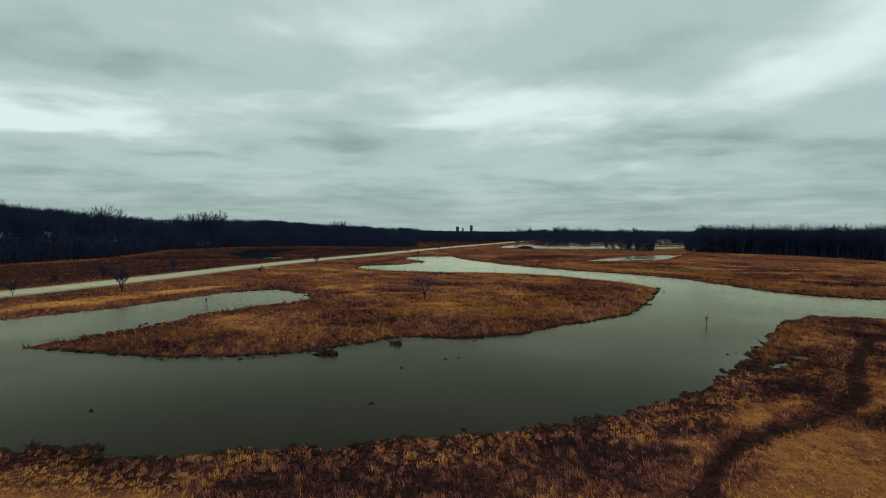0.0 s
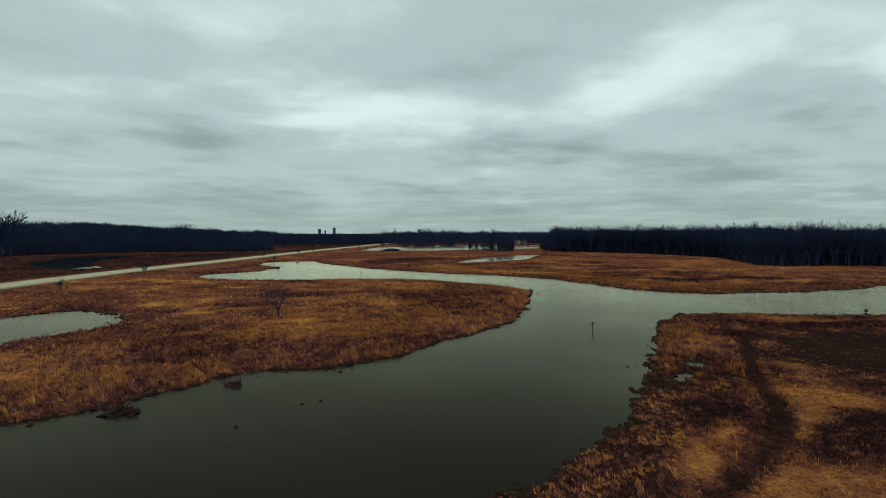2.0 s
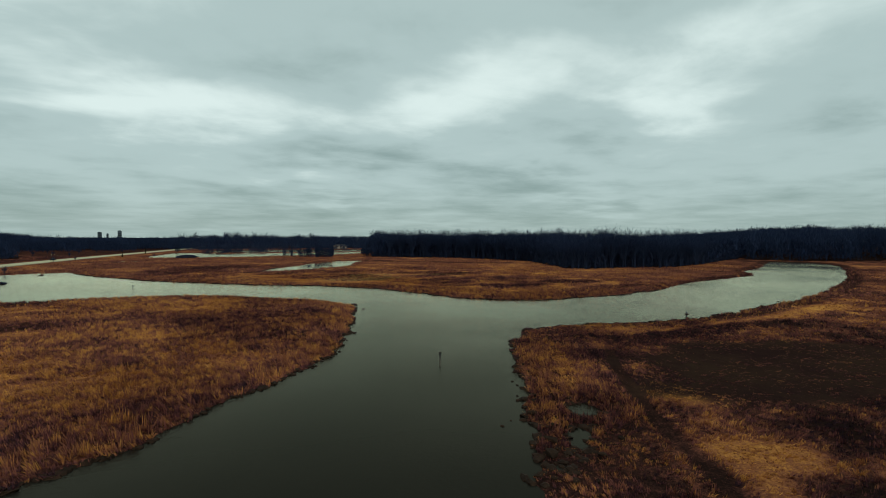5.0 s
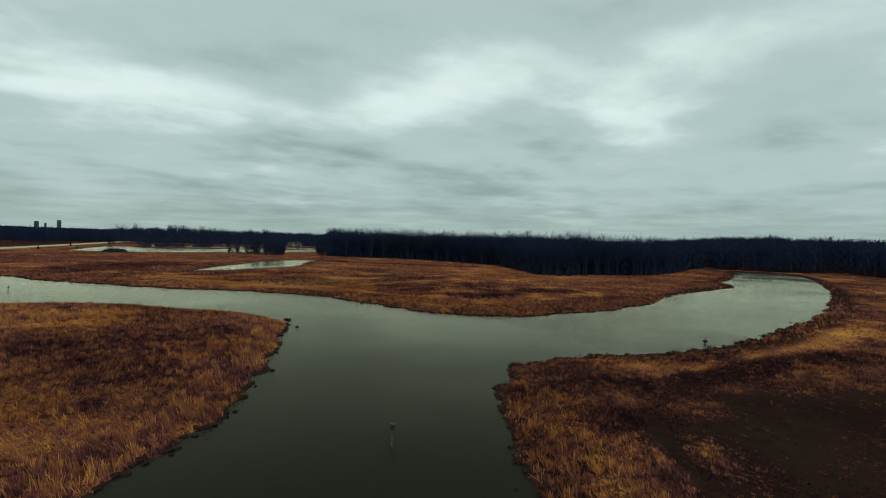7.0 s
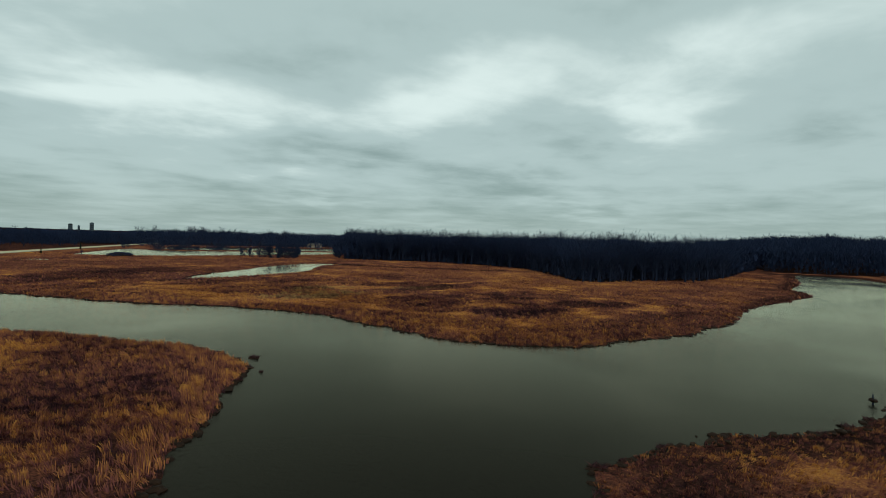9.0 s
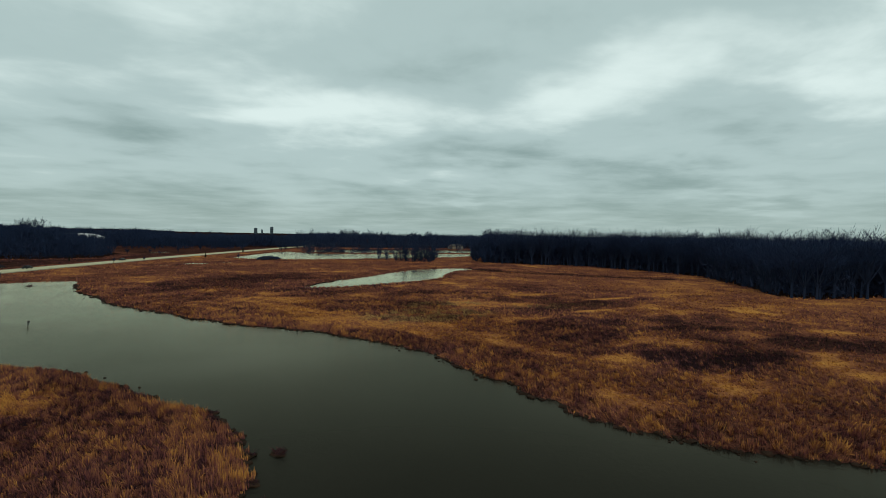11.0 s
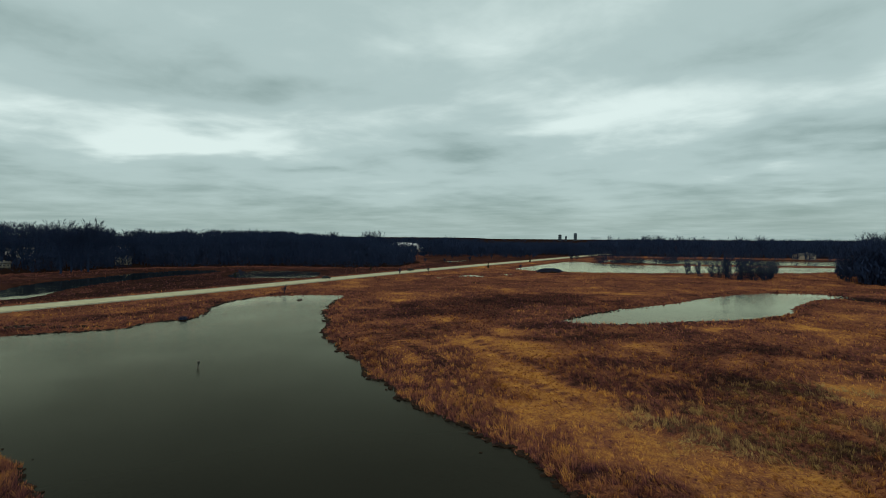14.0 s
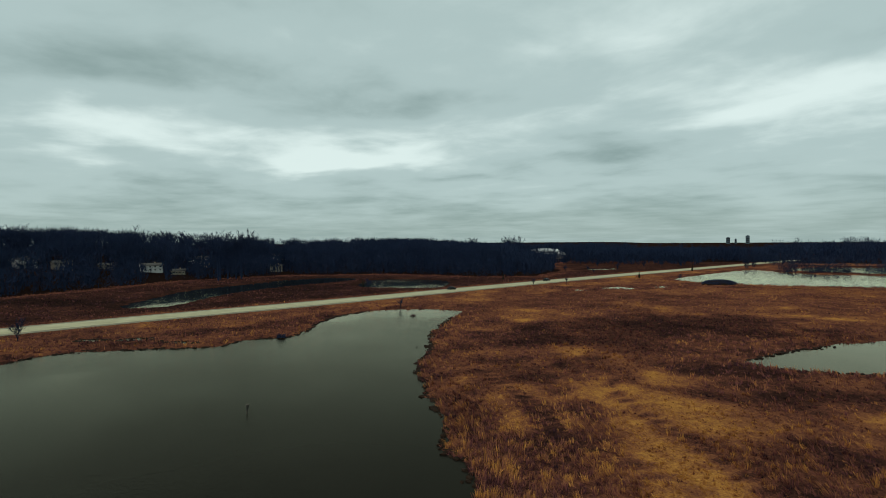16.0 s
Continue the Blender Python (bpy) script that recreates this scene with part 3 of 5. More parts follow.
def tone(x, y):
    """How bleached the dead plants are: patchy by the river, even in the wide marsh, with shade painted in at the
    woods.
    """
    patchy = 1 - 0.55 * ease(line_distance(x, y, FLIGHT), 70, 160)
    south = ease(-y + 0.35 * x, -80, -70)
    patchy = patchy * (1 + 0.5 * south)
    t = 0.505 - 0.085 * south + patchy * (0.40 * (value_noise(x, y, 31, 11) - 0.5) + 0.50 * (value_noise(x, y, 11, 12) - 0.5) + 0.46 * (value_noise(x, y, 4, 13) - 0.5))
    for px, py, a, b, turn, target, firm in PATCHES:
        c, s = math.cos(radians(turn)), math.sin(radians(turn))
        u, v = ((x - px) * c + (y - py) * s) / a, ((y - py) * c - (x - px) * s) / b
        w = firm * ease(-np.sqrt(u * u + v * v) - 0.7 * (value_noise(x, y, 6, 15) - 0.5), -1.25, -0.65)
        t = t * (1 - w) + (target + 0.25 * (value_noise(x, y, 5, 14) - 0.5)) * w
    s = sample(SHORE, x, y)
    fringe = 0.78 * ease(-s + 5 * (value_noise(x, y, 5, 17) - 0.5), -10 + 2.5 * south, -5 + 1.5 * south)
    t = t * (1 - fringe) + (0.36 - 0.02 * south + 0.46 * (value_noise(x, y, 2.6, 18) - 0.5)) * fringe
    t = t * (1 - 0.95 * ease(-line_distance(x, y, np.array(CANAL[:6], float)), -8, -5))
    t = t * (1 - 0.88 * ease(-line_distance(x, y, TRACK), -1.45, -0.5))
    t = t * (1 - 0.5 * ease(-np.minimum(line_distance(x, y, TRAIL), line_distance(x, y, SIDE_TRAIL)), -0.8, -0.3))
    beyond = ease(np.interp(y, ROAD[:, 1], ROAD[:, 0]) - x, 10, 22)
    t = t * (1 - 0.66 * beyond * (1 - 0.5 * ease(-line_distance(x, y, np.array(WEST_EDGE, float)), -16, -8)))
    # the shade under and behind the woods goes into the tone as its darkest value
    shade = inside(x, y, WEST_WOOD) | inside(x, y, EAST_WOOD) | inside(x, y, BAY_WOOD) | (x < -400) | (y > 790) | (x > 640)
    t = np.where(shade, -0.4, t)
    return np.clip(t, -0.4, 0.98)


def field(x, y):
    """The mown clearing on the south bank."""
    u, v = (x - 91) * 0.978 - (y - 68) * 0.208, (y - 68) * 0.978 + (x - 91) * 0.208
    return ease(-np.sqrt((u / 28) ** 2 + (v / 16.5) ** 2) - 0.4 * (value_noise(x, y, 6, 16) - 0.5), -1.1, -0.85)


def sedge_green(x, y):
    """Where olive sedge stands among the brown reeds."""
    res = np.zeros(np.shape(x))
    for px, py, a, b in ((108, 230, 20, 11), (118, 248, 16, 6), (150, 236, 16, 6)):
        d = np.sqrt(((x - px) / a) ** 2 + ((y - py) / b) ** 2)
        res = np.maximum(res, ease(-d - 0.5 * (value_noise(x, y, 5, 61) - 0.5), -1.15, -0.6))
    return 0.75 * res * ease(value_noise(x, y, 2.2, 62), 0.15, 0.5)


# ---------------------------------------------------------------- ground and water
def spread_axis(a, b, step, low, high, far):
    """Steps that are fine from a to b, moderate from low to high and grow from there to the horizon."""
    inner = list(np.arange(a, b + step / 2, step))
    lo, hi = [inner[0]], [inner[-1]]
    for side, way, stop in ((hi, 1, high), (lo, -1, low)):
        s = step
        while abs(side[-1]) < far:
            s = min(s * 1.16, 6.0) if (stop - side[-1]) * way > 0 else s * 1.16
            side.append(side[-1] + way * s)
    return np.array(lo[:0:-1] + inner + hi[1:])


ax, ay = spread_axis(-90, 270, 1.7, -330, 600, 4800), spread_axis(30, 390, 1.7, -20, 830, 4800)
mx, my = np.meshgrid(ax, ay)
nx, ny = len(ax), len(ay)
idx = np.arange(nx * ny).reshape(ny, nx)
quads = np.stack([idx[:-1, :-1], idx[:-1, 1:], idx[1:, 1:], idx[1:, :-1]], -1).reshape(-1, 4)
flat = np.stack([mx, my, height(mx, my)], -1).reshape(-1, 3)
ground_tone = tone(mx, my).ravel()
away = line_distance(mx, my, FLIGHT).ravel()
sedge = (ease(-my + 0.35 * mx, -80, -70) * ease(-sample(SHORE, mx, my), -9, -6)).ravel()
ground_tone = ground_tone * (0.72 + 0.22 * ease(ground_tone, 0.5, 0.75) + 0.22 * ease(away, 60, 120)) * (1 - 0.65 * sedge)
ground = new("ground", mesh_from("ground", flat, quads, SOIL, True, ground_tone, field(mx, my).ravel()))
tagged(ground, "flat marsh of dead brown sedge and reeds with wet margins", "marsh ground", kind="structure")
wx, wy = np.meshgrid(np.linspace(-320, 680, 101), np.linspace(-100, 900, 101))
idx = np.arange(101 * 101).reshape(101, 101)
quads = np.stack([idx[:-1, :-1], idx[:-1, 1:], idx[1:, 1:], idx[1:, :-1]], -1).reshape(-1, 4)
water = new("water", mesh_from("water", np.stack([wx, wy, wx * 0], -1).reshape(-1, 3), quads, WATER, True, np.where((wx > 75) & (wx < 205) & (wy > 290) & (wy < 410), 0.35, np.where((wx < -105) & (wy > 282) & (wy < 480), 0.08, np.where((wx < -40) & (wy > 395) & (wy < 480), 0.3, np.where(line_distance(wx, wy, np.array(CANAL[1:6], float)) < 14, 0.04, 1.0)))).ravel()))
tagged(water, "dark still water with a light breeze ripple", "water", kind="structure")


# ---------------------------------------------------------------- road
def ribbon(line, offset, half, z0, z1, thick):
    """A strip along a line, with its underside."""
    d = np.gradient(line, axis=0)
    side = np.stack([d[:, 1], -d[:, 0]], -1) / np.linalg.norm(d, axis=1)[:, None]
    mid = line + side * offset
    rows = [np.column_stack([mid + side * w, np.full(len(line), z)]) for w, z in ((-half, z0 - thick), (-half, z0), (0, z1), (half, z0), (half, z0 - thick))]
    v = np.concatenate(rows)
    n, f = len(line), []
    for k in range(4):
        a = np.arange(n - 1) + k * n
        f.append(np.stack([a, a + n, a + n + 1, a + 1], -1))
    return v, np.concatenate(f)


v, f = ribbon(ROAD, 0, 5.0, 1.12, 1.20, 0.5)
road = tagged(new("road", mesh_from("road", v, f, CONCRETE)), "pale concrete two-lane road on a low bank", "road", kind="structure")
for side in (-1, 1):
    v, f = ribbon(ROAD, side * 6.3, 1.29, 1.07, 1.08, 0.5)
    tagged(new("road_shoulder", mesh_from("road_shoulder", v, f, GRAVEL)), "gravel shoulder beside the pale road", "road shoulder", kind="structure")


# ---------------------------------------------------------------- reeds and grass

def blades(name, label, count, area, keep, tall, wide, per, rng, fleck=1.0, tussock=1.15, pull=0.45):
    """Tufts of dead blades scattered over an area: keep() thins them, tall() and wide() size them."""
    x0, y0, x1, y1 = area
    x, y = rng.uniform(x0, x1, count), rng.uniform(y0, y1, count)
    s = shore(x, y)
    ok = (s > -0.25) & (rng.random(count) < keep(x, y, s)) & (line_distance(x, y, ROAD) > 9)
    x, y, s = x[ok], y[ok], s[ok]
    if not len(x):
        return None
    # the tufts gather into tussocks, each with its own tone, height and lean
    ux, uy = (a + 2.4 * tussock * (value_noise(x, y, 3.1 * tussock, k) - 0.5) for a, k in ((x, 55), (y, 56)))
    cx, cy = np.floor(ux / tussock), np.floor(uy / tussock)
    own_x, own_y, own_tone, own_lean = (value_noise(cx + 0.0, cy + 0.0, 1.0, k) for k in (51, 52, 53, 54))
    cx, cy = (cx + 0.2 + 0.6 * own_x) * tussock, (cy + 0.2 + 0.6 * own_y) * tussock
    t = tone(x, y)
    draw = pull * (1 - 0.45 * ease(t, 0.55, 0.7)) * ease(s, 0.0, 1.2)
    x, y = x + (cx - ux) * draw, y + (cy - uy) * draw
    z = height(x, y)
    meadow = field(x, y)
    n = len(x)
    h = tall(t, s) * rng.uniform(0.7, 1.25, n) * (0.7 + 0.6 * own_tone) * (1 - (0.62 + 0.25 * value_noise(x, y, 3, 19)) * meadow) * np.where(line_distance(x, y, TRACK) < 0.8, 0.22, 1) * np.where(np.minimum(line_distance(x, y, TRAIL), line_distance(x, y, SIDE_TRAIL)) < 0.6, 0.25, 1)
    heading = 2 * np.pi * value_noise(x, y, 16, 21) * 0.8 + 0.4 + 1.8 * (own_lean - 0.5) + rng.normal(0, 0.45, n)
    slant = np.clip(rng.normal(0.52, 0.32, n) + 0.3 * (t > 0.62), 0.05, 1.25)
    rep = lambda a: np.repeat(a, per)
    m = n * per
    spread = 0.05 + 0.11 * rep(h)
    bx, by = rep(x) + rng.normal(0, 1, m) * spread, rep(y) + rng.normal(0, 1, m) * spread
    hh = rep(h) * rng.uniform(0.55, 1.1, m)
    aim, bend = rep(heading) + rng.normal(0, 0.35, m), np.clip(rep(slant) + rng.normal(0, 0.16, m), 0, 1.25)
    w = wide(rep(x), rep(y)) * rng.uniform(0.6, 1.3, m)
    face = rng.uniform(0, 2 * np.pi, m)
    root = rep(z) - 0.05
    v = np.empty((m, 3, 3), np.float32)
    v[:, 0] = np.stack([bx - np.cos(face) * w / 2, by - np.sin(face) * w / 2, root], -1)
    v[:, 1] = np.stack([bx + np.cos(face) * w / 2, by + np.sin(face) * w / 2, root], -1)
    v[:, 2] = np.stack([bx + np.cos(aim) * np.sin(bend) * hh, by + np.sin(aim) * np.sin(bend) * hh, root + np.cos(bend) * hh], -1)
    own = (rng.normal(-0.02, 0.13, n) + 0.22 * (rng.random(n) < 0.16) + 0.46 * (own_tone - 0.5)) * fleck
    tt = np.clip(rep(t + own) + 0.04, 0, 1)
    # shade low in the tufts is put into the tone: roots darker than tips
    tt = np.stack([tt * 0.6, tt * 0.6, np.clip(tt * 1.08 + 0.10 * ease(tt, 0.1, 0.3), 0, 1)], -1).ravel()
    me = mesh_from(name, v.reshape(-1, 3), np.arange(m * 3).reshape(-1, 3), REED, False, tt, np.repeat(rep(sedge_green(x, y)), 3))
    return tagged(new(name, me), label, "reeds", kind="stuff")


rng = np.random.default_rng(5)
far_off = lambda x, y: line_distance(x, y, FLIGHT)
reed_height = lambda t, s: np.where(t > 0.66, 0.40, np.where(t < 0.14, 0.62, 0.66)) * (1 + 0.45 * ease(-s, -7, -3)) * (0.6 + 0.4 * ease(s, -0.2, 1.2))
near_keep = lambda x, y, s: ease(-far_off(x, y), -85, -45)
mid_keep = lambda x, y, s: ease(far_off(x, y), 45, 85) * ease(-far_off(x, y), -190, -120)
back_keep = lambda x, y, s: ease(far_off(x, y), 120, 190) * ((x > -40) | (s > 5)) * ~(inside(x, y, WEST_WOOD) | inside(x, y, EAST_WOOD))
bank_height, bank_wide = (lambda t, s: (0.72 - 0.34 * ease(-s, -7, -4)) * reed_height(t, s)), (lambda x, y: 0.095)
near_wide, mid_wide, back_wide = (lambda x, y: 0.105), (lambda x, y: 0.19), (lambda x, y: 0.42)
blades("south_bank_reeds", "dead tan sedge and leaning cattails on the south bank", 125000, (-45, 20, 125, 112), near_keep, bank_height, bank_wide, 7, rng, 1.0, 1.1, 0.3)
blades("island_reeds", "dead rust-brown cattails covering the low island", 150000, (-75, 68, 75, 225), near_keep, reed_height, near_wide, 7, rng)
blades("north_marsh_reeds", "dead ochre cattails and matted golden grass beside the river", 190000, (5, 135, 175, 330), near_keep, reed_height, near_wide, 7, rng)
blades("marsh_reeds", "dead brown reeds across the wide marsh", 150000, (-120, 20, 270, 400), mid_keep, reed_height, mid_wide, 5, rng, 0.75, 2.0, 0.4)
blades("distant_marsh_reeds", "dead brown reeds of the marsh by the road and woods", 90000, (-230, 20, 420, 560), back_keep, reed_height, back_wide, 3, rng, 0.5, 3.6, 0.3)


# ---------------------------------------------------------------- trees
def tube(v, f, p, q, r0, r1, sides):
    """Adds a tapered stick to lists of places and of three-sided faces."""
    p, q = Vector(p), Vector(q)
    d = (q - p).normalized()
    a = d.orthogonal().normalized()
    b = d.cross(a)
    base = len(v)
    for i in range(sides):
        k = 2 * math.pi * i / sides
        o = a * math.cos(k) + b * math.sin(k)
        v.append(p + o * r0)
        v.append(q + o * r1)
    for i in range(sides):
        j = (i + 1) % sides
        f.append((base + 2 * i, base + 2 * j, base + 2 * j + 1))
        f.append((base + 2 * i, base + 2 * j + 1, base + 2 * i + 1))


def blade(v, f, p, q, w, r):
    p, q = Vector(p), Vector(q)
    o = Vector((r.uniform(-1, 1), r.uniform(-1, 1), r.uniform(-1, 1))).cross(q - p)
    o = o.normalized() * w / 2 if o.length > 1e-6 else Vector((w / 2, 0, 0))
    base = len(v)
    v.extend((p - o, p + o, q))
    f.append((base, base + 1, base + 2))


def grow(seed, tall, stems, limbs, forks, twigs, twig_width, sides=5, low=0.28, wide=0.30, steep=1.0, base=0.2, lean=0.32):
    """A bare tree: stems that fork into limbs, branches and fine twigs. Returns wood and twigs as places and faces."""
    r = random.Random(seed)
    wood, crown = ([], []), ([], [])
    for _ in range(stems):
        lean = 0.06 if stems == 1 else lean
        top = Vector((r.uniform(-lean, lean) * tall, r.uniform(-lean, lean) * tall, tall * r.uniform(0.72, 0.86)))
        root = Vector((0, 0, -0.4)) if stems == 1 else Vector((r.uniform(-base, base), r.uniform(-base, base), -0.4))
        top += Vector((root.x, root.y, 0))
        knee = root.lerp(top, 0.5) + Vector((r.uniform(-0.03, 0.03) * tall, r.uniform(-0.03, 0.03) * tall, 0))
        girth = tall * (0.016 if stems == 1 else 0.009)
        tube(*wood, root, knee, girth * 1.25, girth * 0.75, sides)
        tube(*wood, knee, top, girth * 0.75, girth * 0.22, sides)
        for i in range(limbs):
            s = low + (0.97 - low) * (i + r.random()) / limbs
            p = root.lerp(knee, s / 0.5) if s < 0.5 else knee.lerp(top, (s - 0.5) / 0.5)
            k = r.uniform(0, 2 * math.pi)
            reach = tall * wide * (1.15 - 0.75 * s) * r.uniform(0.75, 1.2)
            q = p + Vector((math.cos(k) * reach, math.sin(k) * reach, reach * r.uniform(0.55, 1.25) * steep))
            tube(*wood, p, q, girth * 0.42 * (1.2 - s), girth * 0.1, 3)
            for _ in range(forks):
                u = r.uniform(0.3, 1.0)
                a = p.lerp(q, u)
                b = a + Vector((r.uniform(-1, 1), r.uniform(-1, 1), r.uniform(0.1, 1.3))) * reach * 0.42
                blade(*crown, a, b, max(twig_width * 1.6, girth * 0.14), r)
                for _ in range(twigs):
                    c = a.lerp(b, r.uniform(0.25, 1.0))
                    d = c + Vector((r.uniform(-1, 1), r.uniform(-1, 1), r.uniform(-0.2, 1.3))) * tall * 0.065
                    blade(*crown, c, d, twig_width, r)
    return wood, crown


def thick(seed, inner, fine, spread=0.24, plume=1.0, fineness=0.016, skirt=0.04):
    """A bare tree seen among many: a dark tangle of limbs below, fine upright twigs on top."""
    r = random.Random(seed)
    wood, crown = ([], []), ([], [])
    tube(*wood, (0, 0, -0.02), (r.uniform(-0.02, 0.02), r.uniform(-0.02, 0.02), 0.72), 0.013, 0.004, 3)
    for _ in range(inner):
        p = Vector((r.gauss(0, 0.12), r.gauss(0, 0.12), r.uniform(skirt, 0.74)))
        blade(*crown, p, p + Vector((r.uniform(-0.1, 0.1), r.uniform(-0.1, 0.1), r.uniform(0.10, 0.22))), 0.05, r)
    for _ in range(fine):
        k, d = r.uniform(0, 6.28), math.sqrt(r.random())
        z = (0.66 + 0.24 * math.sqrt(1 - d * d)) * r.uniform(0.78, 1.0)
        p = Vector((math.cos(k) * d * spread, math.sin(k) * d * spread, z))
        blade(*crown, p, p + Vector((math.cos(k) * d * 0.05 + r.gauss(0, 0.02), math.sin(k) * d * 0.05 + r.gauss(0, 0.02), r.uniform(0.05, 0.11) * plume)), fineness, r)
    return wood, crown


def branchy(seed, fork=0.36, counts=(6, 4, 4, 4), splay=0.55, lift=0.35, twig=0.0022):
    """A bare tree one unit high whose limbs fork again and again into a broad feathery crown."""
    r = random.Random(seed)
    wood, crown = ([], []), ([], [])
    girth = 0.014

    def limb(p, way, length, girth, level):
        q = p + way * length
        if level < 2:
            tube(*wood, p, q, girth, girth * 0.55, 4 if level == 0 else 3)
        else:
            blade(*crown, p, q, max(twig * (1.4 if level == 2 else 1.0), girth), r)
        if level == len(counts):
            return
        for i in range(counts[level]):
            s = r.uniform(0.4, 1.0) if i else 1.0
            side = Vector((r.gauss(0, 1), r.gauss(0, 1), r.gauss(0, 0.6)))
            side = (side - way * side.dot(way)).normalized()
            turn = (way + side * splay * r.uniform(0.5, 1.3) + Vector((0, 0, lift * 0.5))).normalized()
            limb(p.lerp(q, s), turn, length * r.uniform(0.52, 0.74), girth * 0.5, level + 1)

    tube(*wood, (0, 0, -0.02), (0, 0, fork), girth * 1.3, girth, 5)
    for i in range(counts[0]):
        k = 6.28 * (i + r.random()) / counts[0]
        lean = r.uniform(0.25, 1.0) * splay
        limb(Vector((0, 0, fork * r.uniform(0.7, 1.0))), Vector((math.cos(k) * lean, math.sin(k) * lean, 1)).normalized(), r.uniform(0.24, 0.34), girth * 0.6, 1)
    top = max(p.z for p in crown[0])
    return tuple(([p / top for p in v], f) for v, f in (wood, crown))


def branchy_thing(kind, label, category, group, seed, tall, twig_material=None, **more):
    wood, crown = branchy(seed, **more)
    ob = tagged(new(kind), label, category, group)
    mesh_part("trunk", mesh_from("trunk", [p * tall for p in wood[0]], wood[1], BARK), ob)
    mesh_part("crown", mesh_from("crown", [p * tall for p in crown[0]], crown[1], twig_material or TWIG), ob)
    return ob


def tree_thing(kind, label, category, group, seed, tall, stems, limbs, forks, twigs, width, twig=None, **more):
    wood, crown = grow(seed, tall, stems, limbs, forks, twigs, width, **more)
    ob = tagged(new(kind), label, category, group)
    mesh_part("trunk", mesh_from("trunk", wood[0], wood[1], BARK), ob)
    mesh_part("crown", mesh_from("crown", crown[0], crown[1], twig or TWIG), ob)
    return ob


def stamp(name, label, category, protos, places, material):
    """Many copies of a few small shapes joined into one mesh of stuff. Places: x, y, z, size, turn."""
    vs, fs, base = [], [], 0
    for i, (x, y, z, size, turn) in enumerate(places):
        pv, pf = protos[i % len(protos)]
        c, s = math.cos(turn) * size, math.sin(turn) * size
        v = np.column_stack([pv[:, 0] * c - pv[:, 1] * s + x, pv[:, 0] * s + pv[:, 1] * c + y, pv[:, 2] * size + z])
        vs.append(v)
        fs.append(pf + base)
        base += len(v)
    me = mesh_from(name, np.concatenate(vs), np.concatenate(fs), material)
    return tagged(new(name, me), label, category, kind="stuff")


def joined(pair):
    (wv, wf), (cv, cf) = pair
    v = np.array([tuple(p) for p in wv + cv], float)
    f = np.array(list(wf) + [tuple(k + len(wv) for k in t) for t in cf])
    return v, f


def scatter(ring, count, seed, gap):
    """Places inside a ring, no two nearer than the gap."""
    r = np.random.default_rng(seed)
    lo, hi = ring.min(0), ring.max(0)
    kept, cells = [], set()
    for x, y in r.uniform(lo, hi, (count, 2)):
        cell = (int(x // gap), int(y // gap))
        if cell not in cells:
            cells.add(cell)
            kept.append((x, y))
    kept = np.array(kept)
    return kept[inside(kept[:, 0], kept[:, 1], ring)]


HOUSES = [(-292, 336, 100, 10, 0), (-282, 352, 80, 9, 1), (-283, 379, 60, 8, 1), (-271, 402, 72, 12, 0), (-256, 412, 65, 8, 1), (-322, 474, 60, 15, 0), (-300, 462, 50, 10, 1), (-312, 554, 50, 15, 0), (-286, 300, 95, 9, 1), (-265, 232, 85, 10, 0), (-272, 268, 88, 8, 1), (-228, 476, 47, 9, 1)]
DOME = (-126, 846)
airy = [joined(branchy(100 + i, 0.40, (6, 4, 4, 4), 0.6, twig=0.0090)) for i in range(4)]
hedge_protos = [joined(thick(110 + i, 34, 62)) for i in range(4)]
wood_protos = [joined(thick(110 + i, 44, 90, 0.25, 1.2, 0.013, 0.12)) for i in range(5)]
crown_protos = [joined(branchy(150 + i, 0.36, (6, 4, 4, 4), 0.62, 0.2, twig=0.0060)) for i in range(6)]
hill_protos = [joined(thick(400 + i, 30, 84, 0.27)) for i in range(6)]
deep_protos = [joined(thick(440 + i, 34, 44, 0.27)) for i in range(4)]
far_protos = [joined(thick(300 + i, 22, 26, 0.28)) for i in range(4)]
brush_protos = [joined(grow(200 + i, 1.0, 3, 2, 2, 4, 0.045, 3, low=0.08, wide=0.45)) for i in range(4)]
rt = random.Random(9)


def clear(dx, dy, r):
    """Whether a tree stands off a house and its open yard to the south-east."""
    ahead, aside = dx * 0.86 - dy * 0.5, dx * 0.5 + dy * 0.86
    return dx * dx + dy * dy > (0.75 * r) ** 2 and not (0 < ahead < 70 and abs(aside) < 0.6 * r)


def wood_places(spots, low, high, edge=None):
    z = height(spots[:, 0], spots[:, 1])
    res = []
    for i, ((x, y), zz) in enumerate(zip(spots, z)):
        size = rt.uniform(low, high) * (1.0 if edge is None else edge[i])
        if zz > 0.12 and all(clear(x - hx, y - hy, r) for hx, hy, _, r, _ in HOUSES) and (x - DOME[0]) ** 2 + (y - DOME[1]) ** 2 > 1000:
            res.append((x, y, zz, size, rt.uniform(0, 6.28)))
    return res


spots = scatter(WEST_WOOD, 9000, 31, 5.3)
d = line_distance(spots[:, 0], spots[:, 1], np.array(WEST_EDGE))
spots, d = spots[d < 182], d[d < 182]
big = 0.62 + 0.42 * ease(d, 0, 60)
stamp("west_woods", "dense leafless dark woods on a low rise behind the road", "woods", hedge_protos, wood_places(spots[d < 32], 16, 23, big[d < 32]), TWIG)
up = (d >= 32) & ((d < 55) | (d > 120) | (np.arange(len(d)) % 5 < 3))
